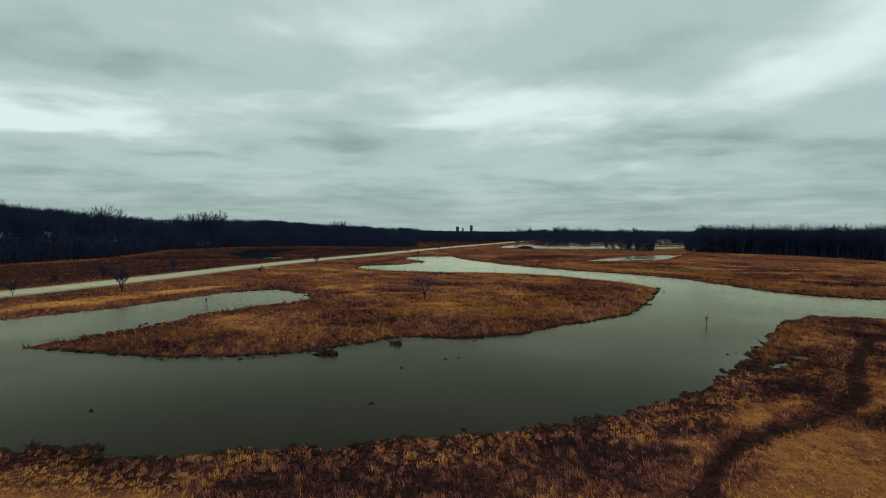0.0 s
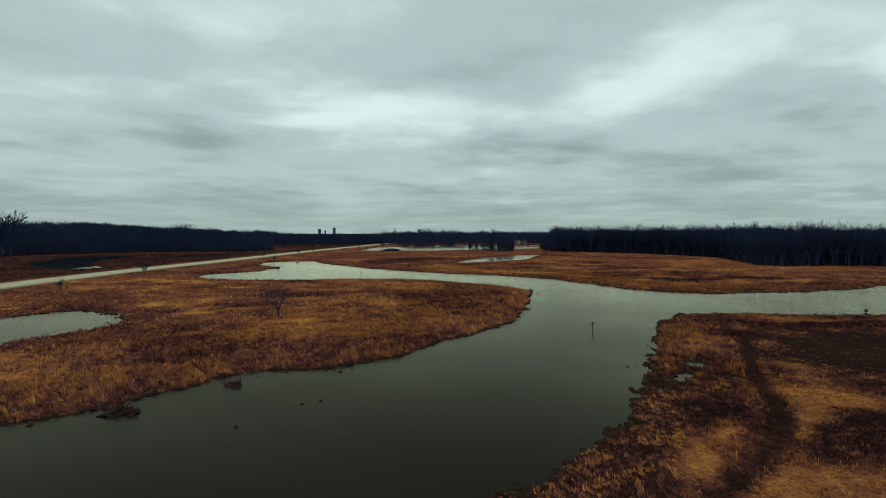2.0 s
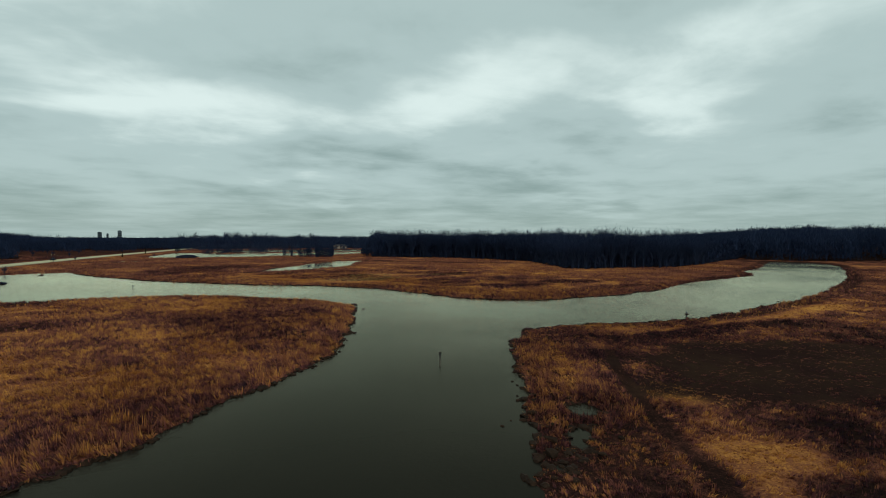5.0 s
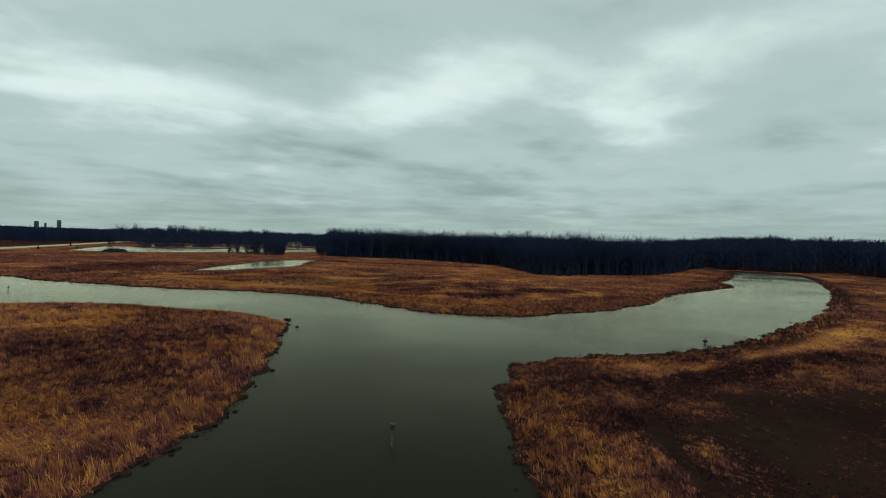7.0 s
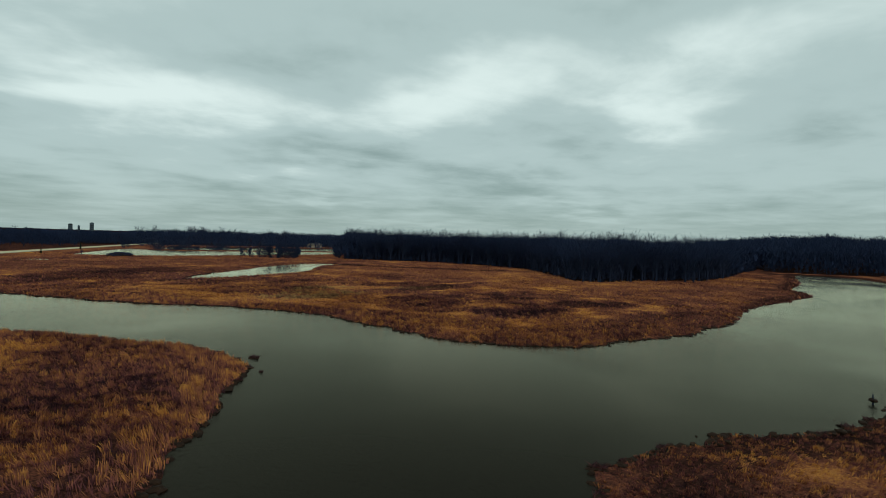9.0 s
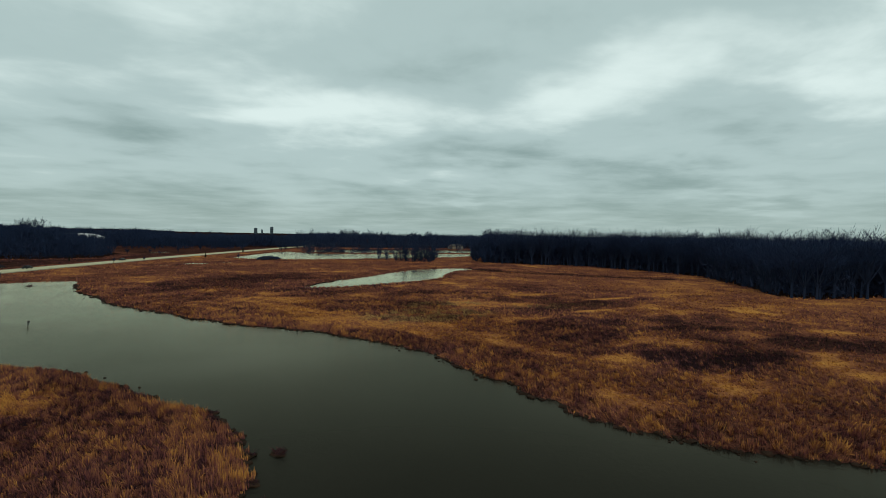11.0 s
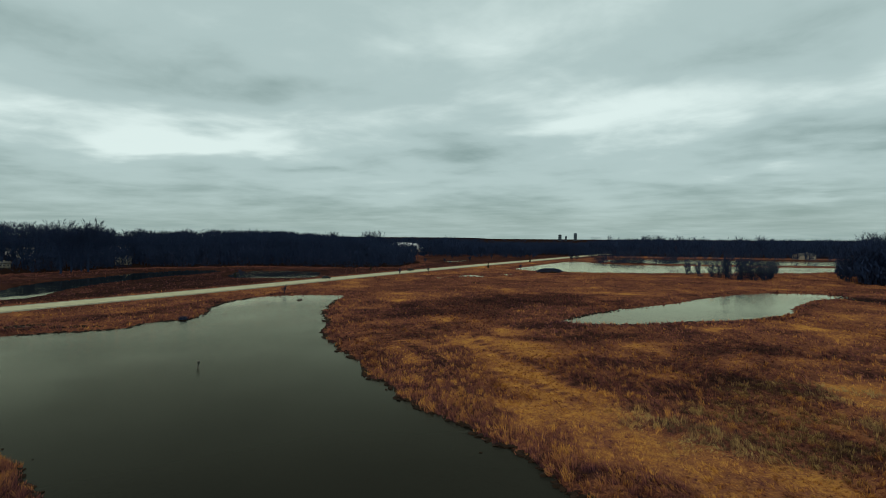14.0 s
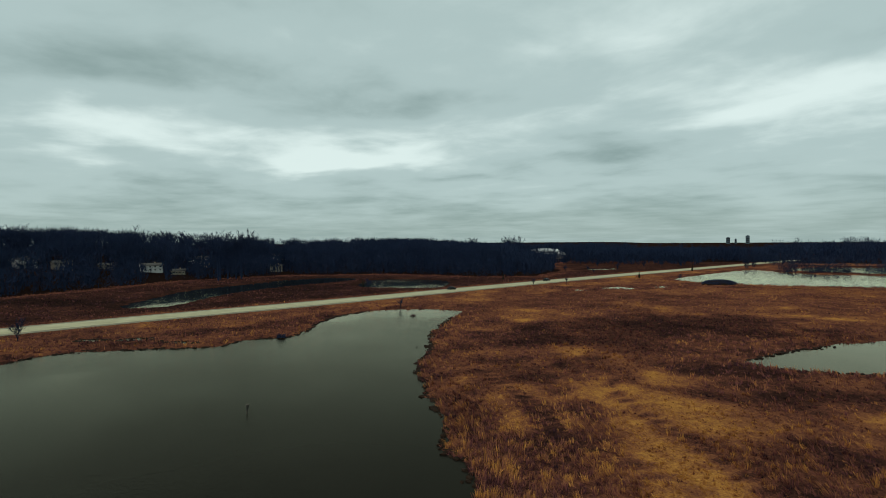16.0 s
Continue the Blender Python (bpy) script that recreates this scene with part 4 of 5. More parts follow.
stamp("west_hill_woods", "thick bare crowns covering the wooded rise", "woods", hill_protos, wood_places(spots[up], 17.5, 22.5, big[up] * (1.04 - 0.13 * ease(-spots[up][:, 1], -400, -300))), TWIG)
tall_rng = np.random.default_rng(71)
tall_spots = np.vstack([tall_rng.normal((cx, cy), (a, b), (k, 2)) for cx, cy, a, b, k in ((-191, 405, 11, 8, 5), (-214, 251, 3, 5, 3), (-222, 300, 9, 5, 6), (-300, 330, 16, 10, 8), (-262, 345, 10, 8, 7), (-254, 374, 12, 8, 8), (-226, 262, 6, 8, 4), (-232, 470, 10, 8, 5))])
far_crowns = np.vstack([tall_rng.normal((cx, cy), (a, 10), (k, 2)) for cx, cy, a, k in ((-238, 850, 6, 4), (-178, 850, 9, 5), (230, 900, 50, 16))])
stamp("west_tall_crowns", "airy bare crowns standing above the wooded rise", "woods", airy, wood_places(tall_spots, 28, 34, 0.8 + 0.2 * ease(tall_spots[:, 1], 345, 375)), TWIG)
stamp("distant_crowns", "airy bare crowns rising over the distant woods", "woods", airy, wood_places(far_crowns, 29, 34, np.where(far_crowns[:, 0] > 0, 0.82, 1.0)), TWIG)
dome_side = tall_rng.normal((-108, 699), (5, 8), (14, 2))
stamp("dome_side_trees", "clump of thick bare trees before the white dome", "woods", hedge_protos, wood_places(dome_side, 21, 24), TWIG)
spots = scatter(EAST_WOOD, 9000, 32, 5.0)
d = line_distance(spots[:, 0], spots[:, 1], EAST_WOOD)
front = (d < 9) & (spots[:, 0] < 400) & (spots[:, 1] < 440)
east_front = spots[front]
step_out = np.array([[-0.78, -0.62]]) * np.where(np.arange(len(east_front)) % 2 == 0, 2 + 11 * value_noise(east_front[:, 0] * 9, east_front[:, 1] * 9, 5, 72), 0)[:, None]
east_front = east_front + step_out
mid, deep = spots[~front & (d < 22)], spots[~front & (d >= 22) & (d < 85)]
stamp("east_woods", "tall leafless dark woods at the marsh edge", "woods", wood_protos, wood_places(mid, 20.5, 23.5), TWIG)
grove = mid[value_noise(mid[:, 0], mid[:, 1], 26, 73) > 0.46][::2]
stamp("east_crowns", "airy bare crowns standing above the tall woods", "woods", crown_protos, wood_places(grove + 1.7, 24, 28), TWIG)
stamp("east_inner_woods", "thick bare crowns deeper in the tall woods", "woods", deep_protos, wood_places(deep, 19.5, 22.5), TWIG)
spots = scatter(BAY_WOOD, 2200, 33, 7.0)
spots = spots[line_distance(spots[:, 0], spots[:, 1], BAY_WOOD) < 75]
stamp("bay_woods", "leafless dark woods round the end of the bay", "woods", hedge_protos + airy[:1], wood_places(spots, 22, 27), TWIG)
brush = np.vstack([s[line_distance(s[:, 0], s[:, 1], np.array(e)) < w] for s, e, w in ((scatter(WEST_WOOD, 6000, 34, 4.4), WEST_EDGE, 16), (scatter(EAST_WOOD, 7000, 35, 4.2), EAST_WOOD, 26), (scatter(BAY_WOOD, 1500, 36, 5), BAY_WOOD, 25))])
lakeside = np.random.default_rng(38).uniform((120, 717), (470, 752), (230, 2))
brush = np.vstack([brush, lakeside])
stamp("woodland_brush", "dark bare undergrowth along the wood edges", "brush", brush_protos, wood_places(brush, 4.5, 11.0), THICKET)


under = scatter(WEST_WOOD, 4000, 37, 8.0)
deep = line_distance(under[:, 0], under[:, 1], np.array(WEST_EDGE))
under = under[(deep > 14) & (deep < 110)]
east_under = scatter(EAST_WOOD, 5000, 39, 4.0)
deep = line_distance(east_under[:, 0], east_under[:, 1], EAST_WOOD)
east_under = east_under[(deep > 1.5) & (deep < 20 + 6 * value_noise(east_under[:, 0], east_under[:, 1], 12, 75))]
stamp("east_understorey", "dense dark thicket filling the foot of the tall woods", "thicket", brush_protos, wood_places(east_under, 7, 15), THICKET)
stamp("woodland_understorey", "tall dark bare thicket under the trees of the rise", "thicket", brush_protos, wood_places(under, 9, 15), THICKET)


def band(count, seed, x0, x1, y0, y1):
    r = np.random.default_rng(seed)
    return np.column_stack([r.uniform(x0, x1, count), r.uniform(y0, y1, count)])


far_spots = np.vstack([band(600, 41, -420, 1000, 900, 1150), band(560, 47, -420, 700, 890, 930), band(300, 42, -900, 1500, 1300, 1700), band(300, 43, 420, 900, 560, 900), band(120, 44, -700, -420, -60, 900), band(200, 45, -420, -60, 760, 900), band(200, 46, 800, 1100, -50, 500), band(260, 48, 560, 900, 275, 430), band(420, 49, 110, 470, 748, 890), band(200, 51, -70, 62, 690, 780), band(520, 52, -75, 130, 785, 890)])
low_gap = 1 - 0.25 * ease(-np.abs(far_spots[:, 0] - 0.06 * far_spots[:, 1]), -130, -60)
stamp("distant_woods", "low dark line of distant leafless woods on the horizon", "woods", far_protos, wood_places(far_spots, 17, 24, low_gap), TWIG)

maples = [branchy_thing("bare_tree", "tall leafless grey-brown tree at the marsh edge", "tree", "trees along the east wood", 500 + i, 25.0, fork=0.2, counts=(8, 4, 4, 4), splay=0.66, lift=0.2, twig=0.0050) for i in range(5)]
z = height(east_front[:, 0], east_front[:, 1])
for i, ((x, y), zz) in enumerate(zip(east_front, z)):
    m = Matrix.LocRotScale((x, y, max(zz, -0.3)), Euler((0, 0, rt.uniform(0, 6.28))), None)
    if i < 5:
        maples[i].matrix_basis = m
    else:
        copy_thing(maples[i % 5], m @ Matrix.Scale(rt.uniform(0.78, 0.95) + 0.15 * float(value_noise(np.array([x]), np.array([y]), 30, 74)[0] > 0.5), 4))


def one(proto, spots, size):
    """Sets a proto at the first spot and copies at the others: x, y and scale."""
    for i, (x, y, s) in enumerate(spots):
        zz = float(height(np.array([x]), np.array([y]))[0])
        m = Matrix.LocRotScale((x, y, max(zz, -0.3)), Euler((0, 0, rt.uniform(0, 6.28))), None)
        if i == 0:
            proto.matrix_basis = m @ Matrix.Scale(s, 4)
        else:
            c = copy_thing(proto, m)
            c.scale = (s, s, s)


lone = branchy_thing("lone_tree", "small leafless many-stemmed tree amid the island reeds", "tree", "", 61, 7.4, fork=0.12, counts=(7, 5, 5, 4), splay=0.95, lift=0.2, twig=0.0048)
one(lone, [(-5, 127, 1.0)], 1)
shrub = branchy_thing("bare_shrub", "bare dark shrub in the rough grass by the road", "shrub", "shrubs by the road", 62, 4.4, fork=0.08, counts=(8, 5, 4, 4), splay=0.42, lift=0.35, twig=0.0085)
one(shrub, [(-89, 137, 1.75), (-115, 168, 1.35), (-120, 153, 0.9), (-108, 124, 0.95), (-109, 201, 1.35), (-71, 193, 0.85), (-63, 247.5, 1.35), (-17.2, 340, 0.9), (-76, 398, 1.2), (-3, 440, 0.9), (8, 462, 0.8), (60, 512, 1.0), (-20, 560, 1.3), (-8, 580, 1.0), (10, 600, 1.4), (24, 640, 1.6), (36, 660, 1.5), (4, 545, 0.9), (-14, 640, 1.7)], 1)
willow = tree_thing("lakeside_tree", "bushy leafless small tree on the shore of the far lake", "tree", "clump of trees by the far lake", 63, 8.6, 8, 9, 4, 6, 0.07, low=0.05, wide=0.17, steep=1.3, base=0.8, lean=0.12)
one(willow, [(161, 492, 1.25), (169, 476, 1.2), (174, 466, 1.55), (178, 458, 1.4), (184, 458, 1.3), (190, 462, 1.35), (195, 467, 1.15), (201, 478, 1.3), (186, 470, 1.4), (164, 484, 1.1), (172, 470, 1.35), (181, 464, 1.5), (176, 474, 1.3), (193, 470, 1.15), (187, 460, 1.4), (198, 472, 1.1), (216, 512, 0.75), (232, 470, 1.7), (236, 482, 1.5), (241, 492, 1.3), (246, 505, 1.2), (250, 500, 1.5), (243, 478, 1.6), (254, 512, 1.2), (229, 461, 1.5), (98, 668, 1.5), (104, 690, 1.3)], 1)
lake_brush = tree_thing("lake_shrub", "bare shrub on the wet strip between the far lakes", "shrub", "shrubs between the far lakes", 64, 4.2, 11, 5, 3, 6, 0.085, low=0.02, wide=0.30, steep=0.8, base=1.4, lean=0.22)
r = random.Random(4)
clumps = [(118 + 66 * r.random() ** 0.8 + r.uniform(-3, 3), 622 + r.uniform(-7, 3), r.uniform(0.6, 2.0)) for _ in range(34)] + [(r.uniform(195, 290), 618 + r.uniform(-5, 4), r.uniform(0.5, 0.9)) for _ in range(6)]
clumps += [(160 + 40 * k + r.uniform(-3, 3), 486 - 30 * math.sin(k * 3.0) + r.uniform(-5, 6), r.uniform(0.5, 0.95)) for k in (i / 13 for i in range(14))]
one(lake_brush, clumps, 1)


# ---------------------------------------------------------------- clods, posts and mounds
def clod(seed, size, tufts):
    r = random.Random(seed)
    ob = tagged(new("reed_clod"), "dark clod of dead reed roots at the water's edge", "reed clod", "clods along the shores")
    bm = bmesh.new()
    bmesh.ops.create_icosphere(bm, subdivisions=2, radius=1)
    for q in bm.verts:
        k = 1 + 0.75 * noise.noise(q.co * 2.1 + Vector((seed, 0, 0)))
        q.co = Vector((q.co.x * size * k, q.co.y * size * 0.62 * k, q.co.z * size * 0.24 * k))
    part("root_mass", bm, MUD, ob)
    v, f = [], []
    for _ in range(tufts):
        a = Vector((r.uniform(-0.7, 0.7) * size, r.uniform(-0.5, 0.5) * size, 0.15 * size))
        blade(v, f, a, a + Vector((r.uniform(-0.7, 0.7), r.uniform(-0.7, 0.7), r.uniform(0.15, 0.7))) * size, 0.10, r)
    me = mesh_from("reed_tuft", v, f, REED, tone=np.full(len(v), 0.12))
    mesh_part("reed_tuft", me, ob)
    return ob


SOUTH_CLODS = [(-8, 52, 0.34), (-6, 66, 0.34), (-36, 49, 0.36), (0, 71, 0.28), (2, 71.5, 0.28), (72, 103.4, 0.9), (75.5, 107.4, 0.9), (83, 112.6, 1.0), (66.3, 97.6, 0.8), (91, 112, 0.9), (114, 103.2, 1.1), (-18, 73, 1.9), (-16.5, 72.6, 1.2), (-8, 81, 1.3), (3, 83.6, 1), (7, 84, 1.2), (-3, 83.8, 1.1), (-1, 84, 0.7), (-8, 80, 1.6), (9, 85.5, 0.9),
               (27, 98, 0.8), (-28, 42, 1.3), (-35, 43, 1.2), (-31, 42.5, 1), (72, 105.5, 1), (69.5, 103, 0.7), (77, 109, 1), (66, 98.5, 0.8), (62.5, 95, 0.9),
               (57.5, 89, 0.8), (110, 103.8, 0.8), (119, 101.7, 0.9), (133, 99.7, 1), (140, 99, 0.8), (148, 98.9, 1.1)]
NORTH_CLODS = [(153, 135, 0.9), (184, 139, 1.0), (160, 136, 0.7), (66.5, 150, 0.8), (70, 162, 1.0), (67.5, 157, 0.9), (70, 162.6, 0.9), (68.5, 154, 0.6), (66.8, 150, 0.8), (61, 139, 0.8), (57, 187, 0.8), (40, 203.5, 0.8), (20, 297, 0.9), (27, 284, 0.9),
               (37, 265, 0.9), (43, 255, 0.9), (79, 223, 0.9), (-3.5, 327, 1.2), (83, 112, 1.1), (85.5, 112.4, 0.7), (69.2, 163, 0.9), (68.4, 169, 0.8), (65, 176, 0.9),
               (14, 316, 0.8), (97, 186, 0.6), (103.5, 157, 0.7)]
CLODS = SOUTH_CLODS + NORTH_CLODS
ADRIFT = {(-8, 52), (-6, 66), (-36, 49), (0, 71), (2, 71.5), (70, 162), (-18, 73), (-16.5, 72.6), (-8, 80), (70, 162.6), (68.5, 154), (-3.5, 327)}
clods = [clod(11 + i, 1.0, 40) for i in range(4)]


def to_shore(x, y):
    """The nearest place on the waterline."""
    for _ in range(6):
        at = lambda a, b: float(shore(np.array([a]), np.array([b]))[0])
        gap, gx1, gy1 = at(x, y) + 0.3, at(x + 1.5, y) - at(x - 1.5, y), at(x, y + 1.5) - at(x, y - 1.5)
        k = max(math.hypot(gx1, gy1), 0.3)
        x, y = x - 0.7 * gap * gx1 / k, y - 0.7 * gap * gy1 / k
    return x, y


for i, (x, y, s) in enumerate(CLODS):
    if (x, y) not in ADRIFT:
        x, y = to_shore(x, y)
    s *= 0.8
    m = pose(x, y, 0.02, 0, 0, rt.uniform(0, 360))
    if i < 4:
        clods[i].matrix_basis = m @ Matrix.Scale(s, 4)
    else:
        copy_thing(clods[i % 4], m).scale = (s, s, s)


def lumps(count, seed):
    """Little dark lumps of root and mud along the near waterlines."""
    r = np.random.default_rng(seed)
    x, y = r.uniform(-60, 180, count), r.uniform(34, 330, count)
    s = shore(x, y)
    sedgy = (ease(-y + 0.35 * x, -80, -70) > 0.5) & (s < 4.0) & (r.random(count) < 0.10)
    stray = 0.035 * (value_noise(x, y, 9, 33) > 0.5)
    ok = (s > -2.4) & ((s < 0.3) | sedgy) & (r.random(count) < np.where(s > -0.55, 0.35 + 1.0 * value_noise(x, y, 5, 31), stray)) & (sample(SHORE, x, y) < 4)
    protos = []
    for i in range(6):
        bm = bmesh.new()
        bmesh.ops.create_icosphere(bm, subdivisions=1, radius=1)
        v = np.array([tuple(q.co * (1 + 0.95 * noise.noise(q.co * 1.9 + Vector((i * 9, 0, 0))))) for q in bm.verts]) * (1, 0.7, 0.45)
        bm.verts.index_update()
        f = np.array([[q.index for q in t.verts] for t in bm.faces])
        bm.free()
        protos.append((v, f))
    places = [(a, b, 0.02 + 0.38 * float(k > 0.3), r.uniform(0.2, 0.7) * (0.6 if k > 0.5 or k < -0.6 else 1.0), r.uniform(0, 6.28)) for a, b, k in zip(x[ok], y[ok], s[ok])]
    return stamp("shore_lumps", "small dark lumps of mud and reed roots along the waterline", "mud lumps", protos, places, MUD)


lumps(260000, 77)


def mound(name, label, x, y, a, b, h, turn):
    ob = tagged(new(name), label, "mound")
    bm = bmesh.new()
    bmesh.ops.create_icosphere(bm, subdivisions=3, radius=1)
    for q in bm.verts:
        k = 1 + 0.22 * noise.noise(q.co * 2.6 + Vector((x, y, 0)))
        q.co = Vector((q.co.x * a * k, q.co.y * b * k, q.co.z * h * k))
    part("mud_heap", bm, MUD, ob)
    r, v, f = random.Random(x * 7 + y), [], []
    for _ in range(int(110 * a * (1 + a / 4))):
        k, d = r.uniform(0, 6.28), math.sqrt(r.random()) * 0.95
        p = Vector((math.cos(k) * d * a, math.sin(k) * d * b, h * math.sqrt(1 - d * d) * 0.9))
        blade(v, f, p, p + Vector((r.uniform(-0.9, 0.9), r.uniform(-0.9, 0.9), r.uniform(0.1, 1.2))), 0.2, r)
    mesh_part("brushwood", mesh_from("brushwood", v, f, THICKET), ob)
    ob.matrix_basis = pose(x, y, 0.0, 0, 0, turn)


mound("lodge_mound", "dark muskrat lodge of heaped mud and reeds", -12.5, 281, 1.0, 0.65, 0.32, 40)
mound("brush_mound", "long low dark heap of brush at the lake shore", 80, 485, 8.5, 4, 2.8, 8)


def marker_post(x, y, tall, tilt, turn):
    ob = tagged(new("marker_post"), "weathered wooden post with a small dark nest box in the water", "post", "posts in the water")
    bm = bmesh.new()
    cone(bm, 0, 0, -1.0, tall, 0.085, 0.07, 9)
    part("post", bm, OLD_WOOD, ob)
    bm = bmesh.new()
    box(bm, -0.15, -0.15, tall - 0.08, 0.15, 0.15, tall + 0.36, 0.02)
    head = part("nest_box", bm, DARK_METAL, ob, "small dark nest box")
    bm = bmesh.new()
    box(bm, -0.2, -0.21, tall + 0.36, 0.2, 0.21, tall + 0.41, 0.01)
    part("lid", bm, OLD_WOOD, head)
    bm = bmesh.new()
    cone(bm, 0, 0, tall - 0.45, tall - 0.15, 0.13, 0.08, 10)
    part("guard", bm, DARK_METAL, ob, "metal cone guard")
    ob.matrix_basis = pose(x, y, 0, tilt, tilt, turn)


marker_post(51.6, 97.0, 1.6, 0, 20)
marker_post(25.0, 240.2, 0.85, 5, 60)
marker_post(-57, 118.5, 1.05, 0, 10)

snag = tagged(new("snag"), "dark broken snag standing in shallow water", "snag")
v, f = [], []
tube(v, f, (0, 0, -0.5), (0.1, 0.05, 1.9), 0.22, 0.08, 6)
tube(v, f, (0.05, 0, 0.9), (-1.5, 0.5, 1.25), 0.14, 0.04, 5)
tube(v, f, (0.05, 0, 0.95), (1.5, -0.6, 1.15), 0.14, 0.04, 5)
mesh_part("broken_stem", mesh_from("broken_stem", v, f, BARK), snag)
bm = bmesh.new()
bmesh.ops.create_icosphere(bm, subdivisions=2, radius=0.7)
for q in bm.verts:
    q.co = Vector((q.co.x * 1.3, q.co.y, q.co.z * 0.55 + 0.8)) * (1 + 0.2 * noise.noise(q.co * 3))
part("caught_reeds", bm, MUD, snag)
snag.matrix_basis = pose(126.8, 101.6, 0, 0, 0, 35) @ Matrix.Scale(0.68, 4)


# ---------------------------------------------------------------- houses, dome, towers, cars
def house(x, y, turn, size, style):
    wall_m = SIDING if style == 0 else TAN_SIDING
    w, d, h = size * 0.55, size * 0.38, 4.4 if size > 8.5 else 2.8
    rise = d * 0.34
    ob = tagged(new("house"), "pale-sided gabled house among bare trees" if style == 0 else "tan gabled house among bare trees", "house", "houses on the wooded rise")
    bm = bmesh.new()
    a = [bm.verts.new(p) for p in ((-w, -d, -1), (w, -d, -1), (w, d, -1), (-w, d, -1), (-w, -d, h), (w, -d, h), (w, d, h), (-w, d, h), (-w, 0, h + rise), (w, 0, h + rise))]
    for t in ((0, 1, 5, 4), (2, 3, 7, 6), (1, 2, 6, 9, 5), (3, 0, 4, 8, 7), (3, 2, 1, 0), (4, 5, 9, 8), (6, 7, 8, 9)):
        bm.faces.new([a[k] for k in t])
    part("wall", bm, wall_m, ob)
    bm = bmesh.new()
    for s in (-1, 1):
        e = 0.6
        low, up = h - e * rise / d + 0.06, h + rise + 0.06
        q = [bm.verts.new(p) for p in ((-w - e, s * (d + e), low), (w + e, s * (d + e), low), (w + e, 0, up), (-w - e, 0, up), (-w - e, s * (d + e), low + 0.2), (w + e, s * (d + e), low + 0.2), (w + e, 0, up + 0.2), (-w - e, 0, up + 0.2))]
        for t in ((0, 1, 2, 3), (4, 5, 6, 7), (0, 1, 5, 4), (1, 2, 6, 5), (3, 0, 4, 7)):
            bm.faces.new([q[k] for k in t])
    bmesh.ops.recalc_face_normals(bm, faces=bm.faces)
    roof = part("roof", bm, SHINGLE, ob)
    bm = bmesh.new()
    box(bm, w * 0.3, -0.5, h + rise * 0.6, w * 0.3 + 0.8, 0.4, h + rise + 1.0, 0.03)
    part("chimney", bm, TAN_SIDING, roof)
    for s in (-1, 1):
        for floor_z in ((0.9, 3.0) if h > 4 else (0.9,)):
            for k in range(4):
                cx = -w * 0.72 + k * w * 0.48
                bm = bmesh.new()
                box(bm, cx - 0.62, s * d - 0.03, floor_z, cx + 0.62, s * d + 0.03 + 0.02 * s, floor_z + 1.2)
                win = part("window", bm, SIDING, ob)
                bm = bmesh.new()
                box(bm, cx - 0.5, s * (d + 0.06) - 0.02, floor_z + 0.1, cx + 0.5, s * (d + 0.06) + 0.02, floor_z + 1.1)
                part("pane", bm, PANE, win)
    bm = bmesh.new()
    box(bm, w - 0.03, -0.5, 0, w + 0.06, 0.5, 2.05)
    part("door", bm, OLD_WOOD, ob)
    zz = float(height(np.array([x]), np.array([y]))[0])
    ob.matrix_basis = pose(x, y, zz, 0, 0, turn)


for x, y, turn, size, style in HOUSES + [(334, 756, 10, 15, 1)]:
    house(x, y, turn, size, style)


def cedar(x, y, tall):
    ob = tagged(new("cedar"), "narrow dark evergreen by the road", "evergreen", "evergreens by the road")
    bm = bmesh.new()
    cone(bm, 0, 0, -0.3, tall * 0.8, 0.09, 0.03, 6)
    part("trunk", bm, BARK, ob)
    r, v, f = random.Random(x + y), [], []
    for _ in range(420):
        h = r.random() ** 1.3
        k, reach = r.uniform(0, 6.28), (1 - h) * tall * 0.2 * r.uniform(0.5, 1.1) + 0.06
        p = Vector((0, 0, tall * (0.06 + 0.9 * h)))
        blade(v, f, p, p + Vector((math.cos(k) * reach, math.sin(k) * reach, reach * r.uniform(-0.1, 0.8))), 0.2, r)
    mesh_part("crown", mesh_from("crown", v, f, NEEDLE), ob)
    ob.matrix_basis = pose(x, y, float(height(np.array([x]), np.array([y]))[0]), 0, 0, 0)


for x, y, tall in ((-78, 396, 4.6), (-32, 470, 4.0), (38, 512, 5.0), (62, 600, 6.0)):
    cedar(x, y, tall)

gate = tagged(new("water_gate"), "small grey wooden frame at the lake shore", "wooden frame")
for gx0 in (-2.2, 2.2):
    bm = bmesh.new()
    box(bm, gx0 - 0.12, -0.12, -0.5, gx0 + 0.12, 0.12, 2.0, 0.02)
    part("post", bm, OLD_WOOD, gate)
for gz in (1.1, 1.85):
    bm = bmesh.new()
    box(bm, -2.6, -0.08, gz, 2.6, 0.08, gz + 0.16, 0.02)
    part("rail", bm, OLD_WOOD, gate)
gate.matrix_basis = pose(156, 506, 0.15, 0, 0, 15)

DOME_RISE = 4.4
dome = tagged(new("sports_dome"), "white air-supported sports dome behind the woods", "dome")
bm = bmesh.new()
bmesh.ops.create_uvsphere(bm, u_segments=36, v_segments=16, radius=1)
bmesh.ops.delete(bm, geom=[q for q in bm.verts if q.co.z < -0.01], context="VERTS")
for q in bm.verts:
    q.co = Vector((math.copysign(abs(q.co.x) ** 0.7, q.co.x) * 27, math.copysign(abs(q.co.y) ** 0.8, q.co.y) * 15, q.co.z * 8.5))
shell = part("shell", bm, WHITE_FABRIC, dome)
bm = bmesh.new()
box(bm, -27.5, -15.5, -DOME_RISE - 1, 27.5, 15.5, 0.02, 0.3)
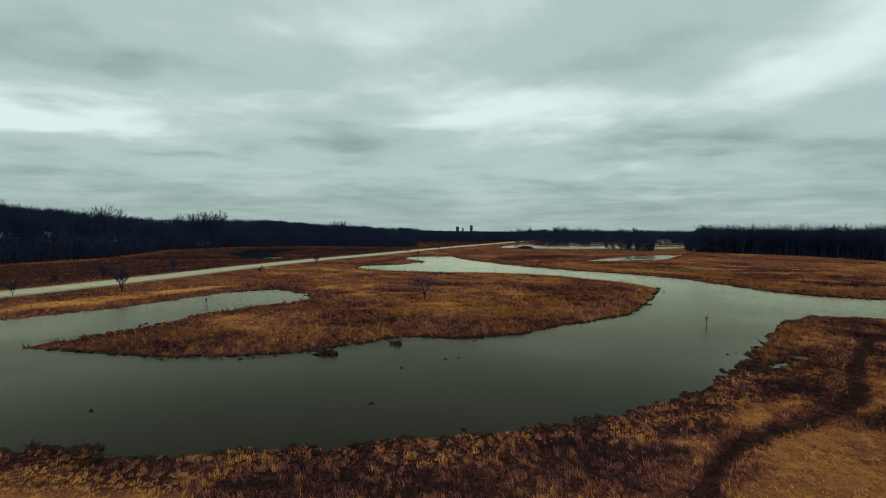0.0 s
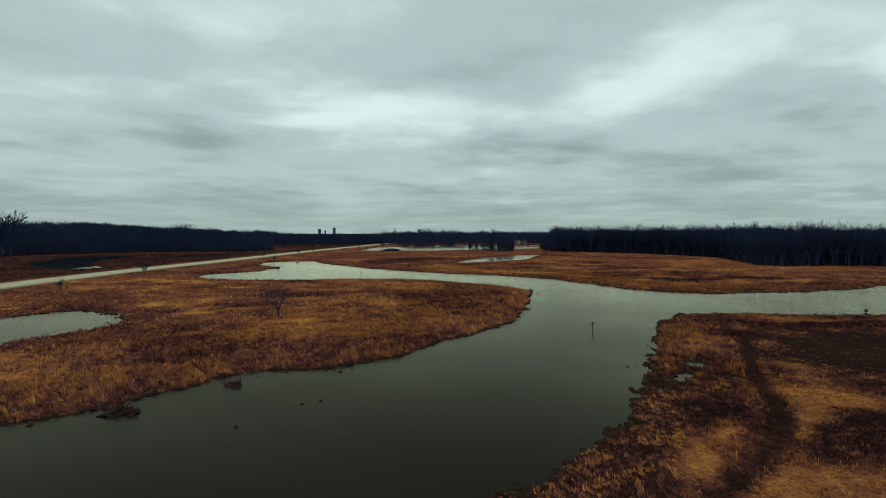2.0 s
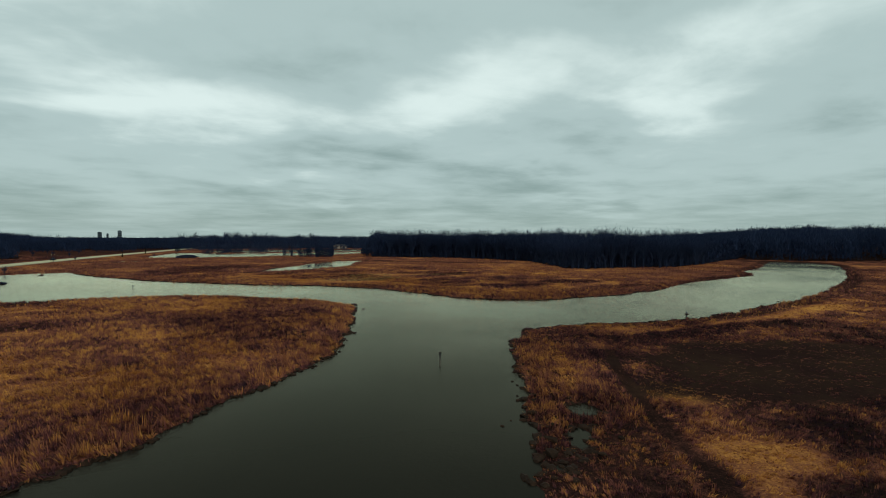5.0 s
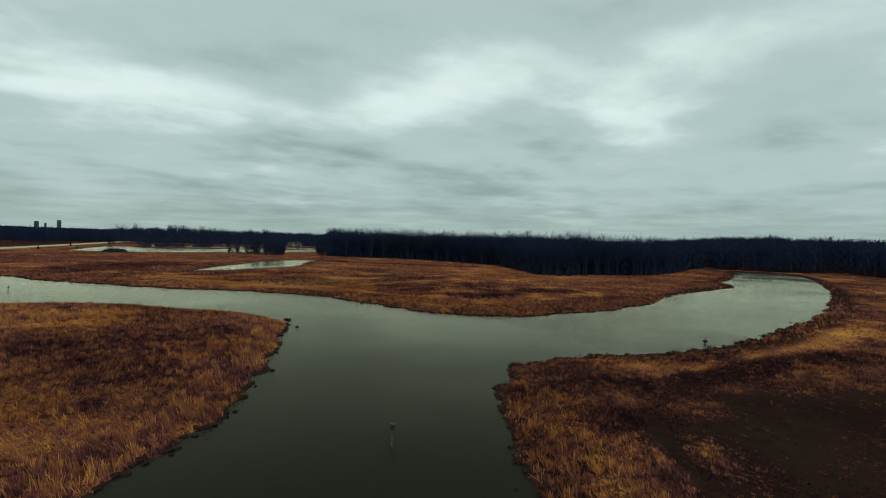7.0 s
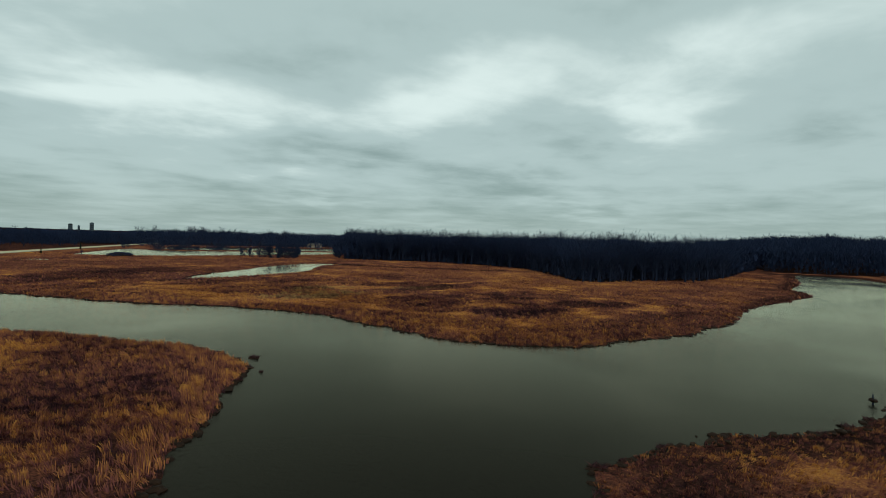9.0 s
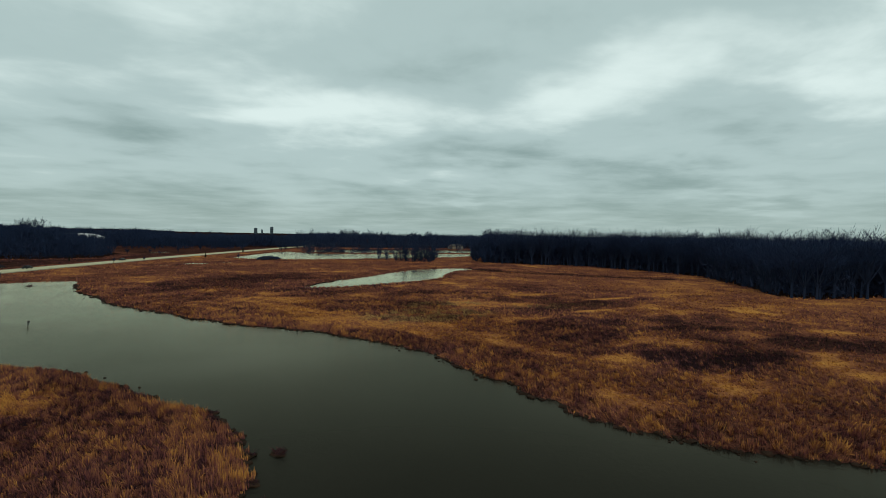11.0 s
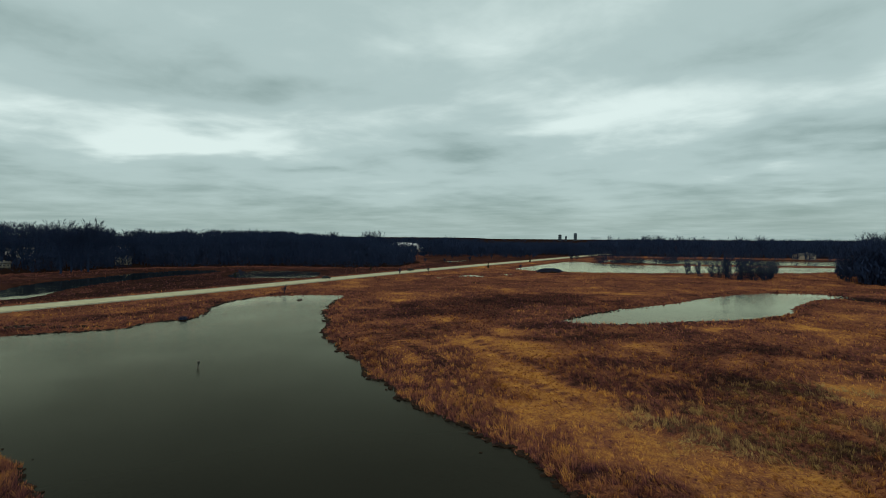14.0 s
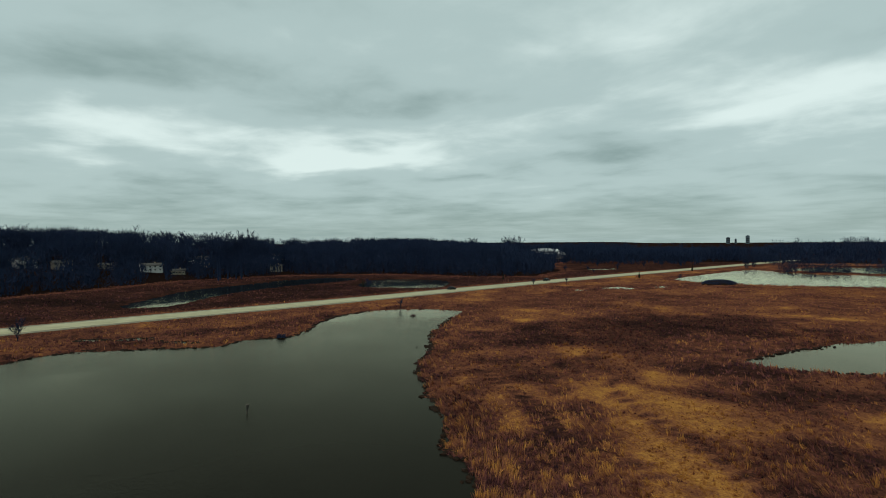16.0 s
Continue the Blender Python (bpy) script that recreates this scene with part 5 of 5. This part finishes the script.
part("plinth", bm, TAN_SIDING, dome, "raised earth-toned base wall")
for i in range(-3, 4):
    v, f = [], []
    for k in range(14):
        a0, a1 = math.pi * k / 14, math.pi * (k + 1) / 14
        s = math.sqrt(max(0.05, 1 - (abs(i) / 4.2) ** 2.6))
        tube(v, f, (i * 6.4, 15.1 * s * math.cos(a0), 8.6 * s * math.sin(a0)), (i * 6.4, 15.1 * s * math.cos(a1), 8.6 * s * math.sin(a1)), 0.12, 0.12, 4)
    mesh_part("cable", mesh_from("cable", v, f, DARK_METAL), shell)
dome.matrix_basis = pose(DOME[0], DOME[1], float(height(np.array([DOME[0]]), np.array([DOME[1]]))[0]) + DOME_RISE, 0, 0, 15)


def tower(x, y, w, d, h):
    ob = tagged(new("tower_block"), "grey hazy tower block on the far horizon", "tower", "towers on the horizon")
    bm = bmesh.new()
    box(bm, -w, -d, -2, w, d, h)
    part("wall", bm, TOWER_WALL, ob)
    bm = bmesh.new()
    box(bm, -w * 0.5, -d * 0.5, h, w * 0.5, d * 0.5, h + 2)
    part("roof", bm, TOWER_WALL, ob)
    for k in range(int(h / 12)):
        bm = bmesh.new()
        box(bm, -w * 0.9, -d - 0.4, 6 + 12 * k, w * 0.9, -d - 0.02, 10 + 12 * k)
        part("window", bm, PANE, ob)
    ob.matrix_basis = pose(x, y, 0, 0, 0, 8)


tower(200, 3500, 8.5, 9, 47)
tower(104, 3500, 9, 8, 37)
tower(142, 3520, 4.5, 5, 29)


def car(x, y, turn):
    ob = tagged(new("car"), "dark saloon car driving on the pale road", "car", "cars on the road")
    bm = bmesh.new()
    box(bm, -2.25, -0.9, 0.32, 2.25, 0.9, 0.92, 0.14)
    part("body", bm, CAR_PAINT, ob)
    bm = bmesh.new()
    box(bm, -1.4, -0.78, 0.88, 1.0, 0.78, 1.46, 0.2)
    part("cabin", bm, PANE, ob, "dark glass cabin")
    for sx in (-1.4, 1.4):
        for sy in (-0.82, 0.82):
            bm = bmesh.new()
            bmesh.ops.create_cone(bm, cap_ends=True, segments=16, radius1=0.33, radius2=0.33, depth=0.22, matrix=pose(sx, sy, 0.33, 90))
            wheel = part("wheel", bm, RUBBER, ob)
            bm = bmesh.new()
            bmesh.ops.create_cone(bm, cap_ends=True, segments=12, radius1=0.19, radius2=0.19, depth=0.24, matrix=pose(sx, sy, 0.33, 90))
            part("rim", bm, DARK_METAL, wheel)
    ob.matrix_basis = pose(x, y, 1.17, 0, 0, turn)


car(-28, 398, 70)
car(-4, 465, 70)
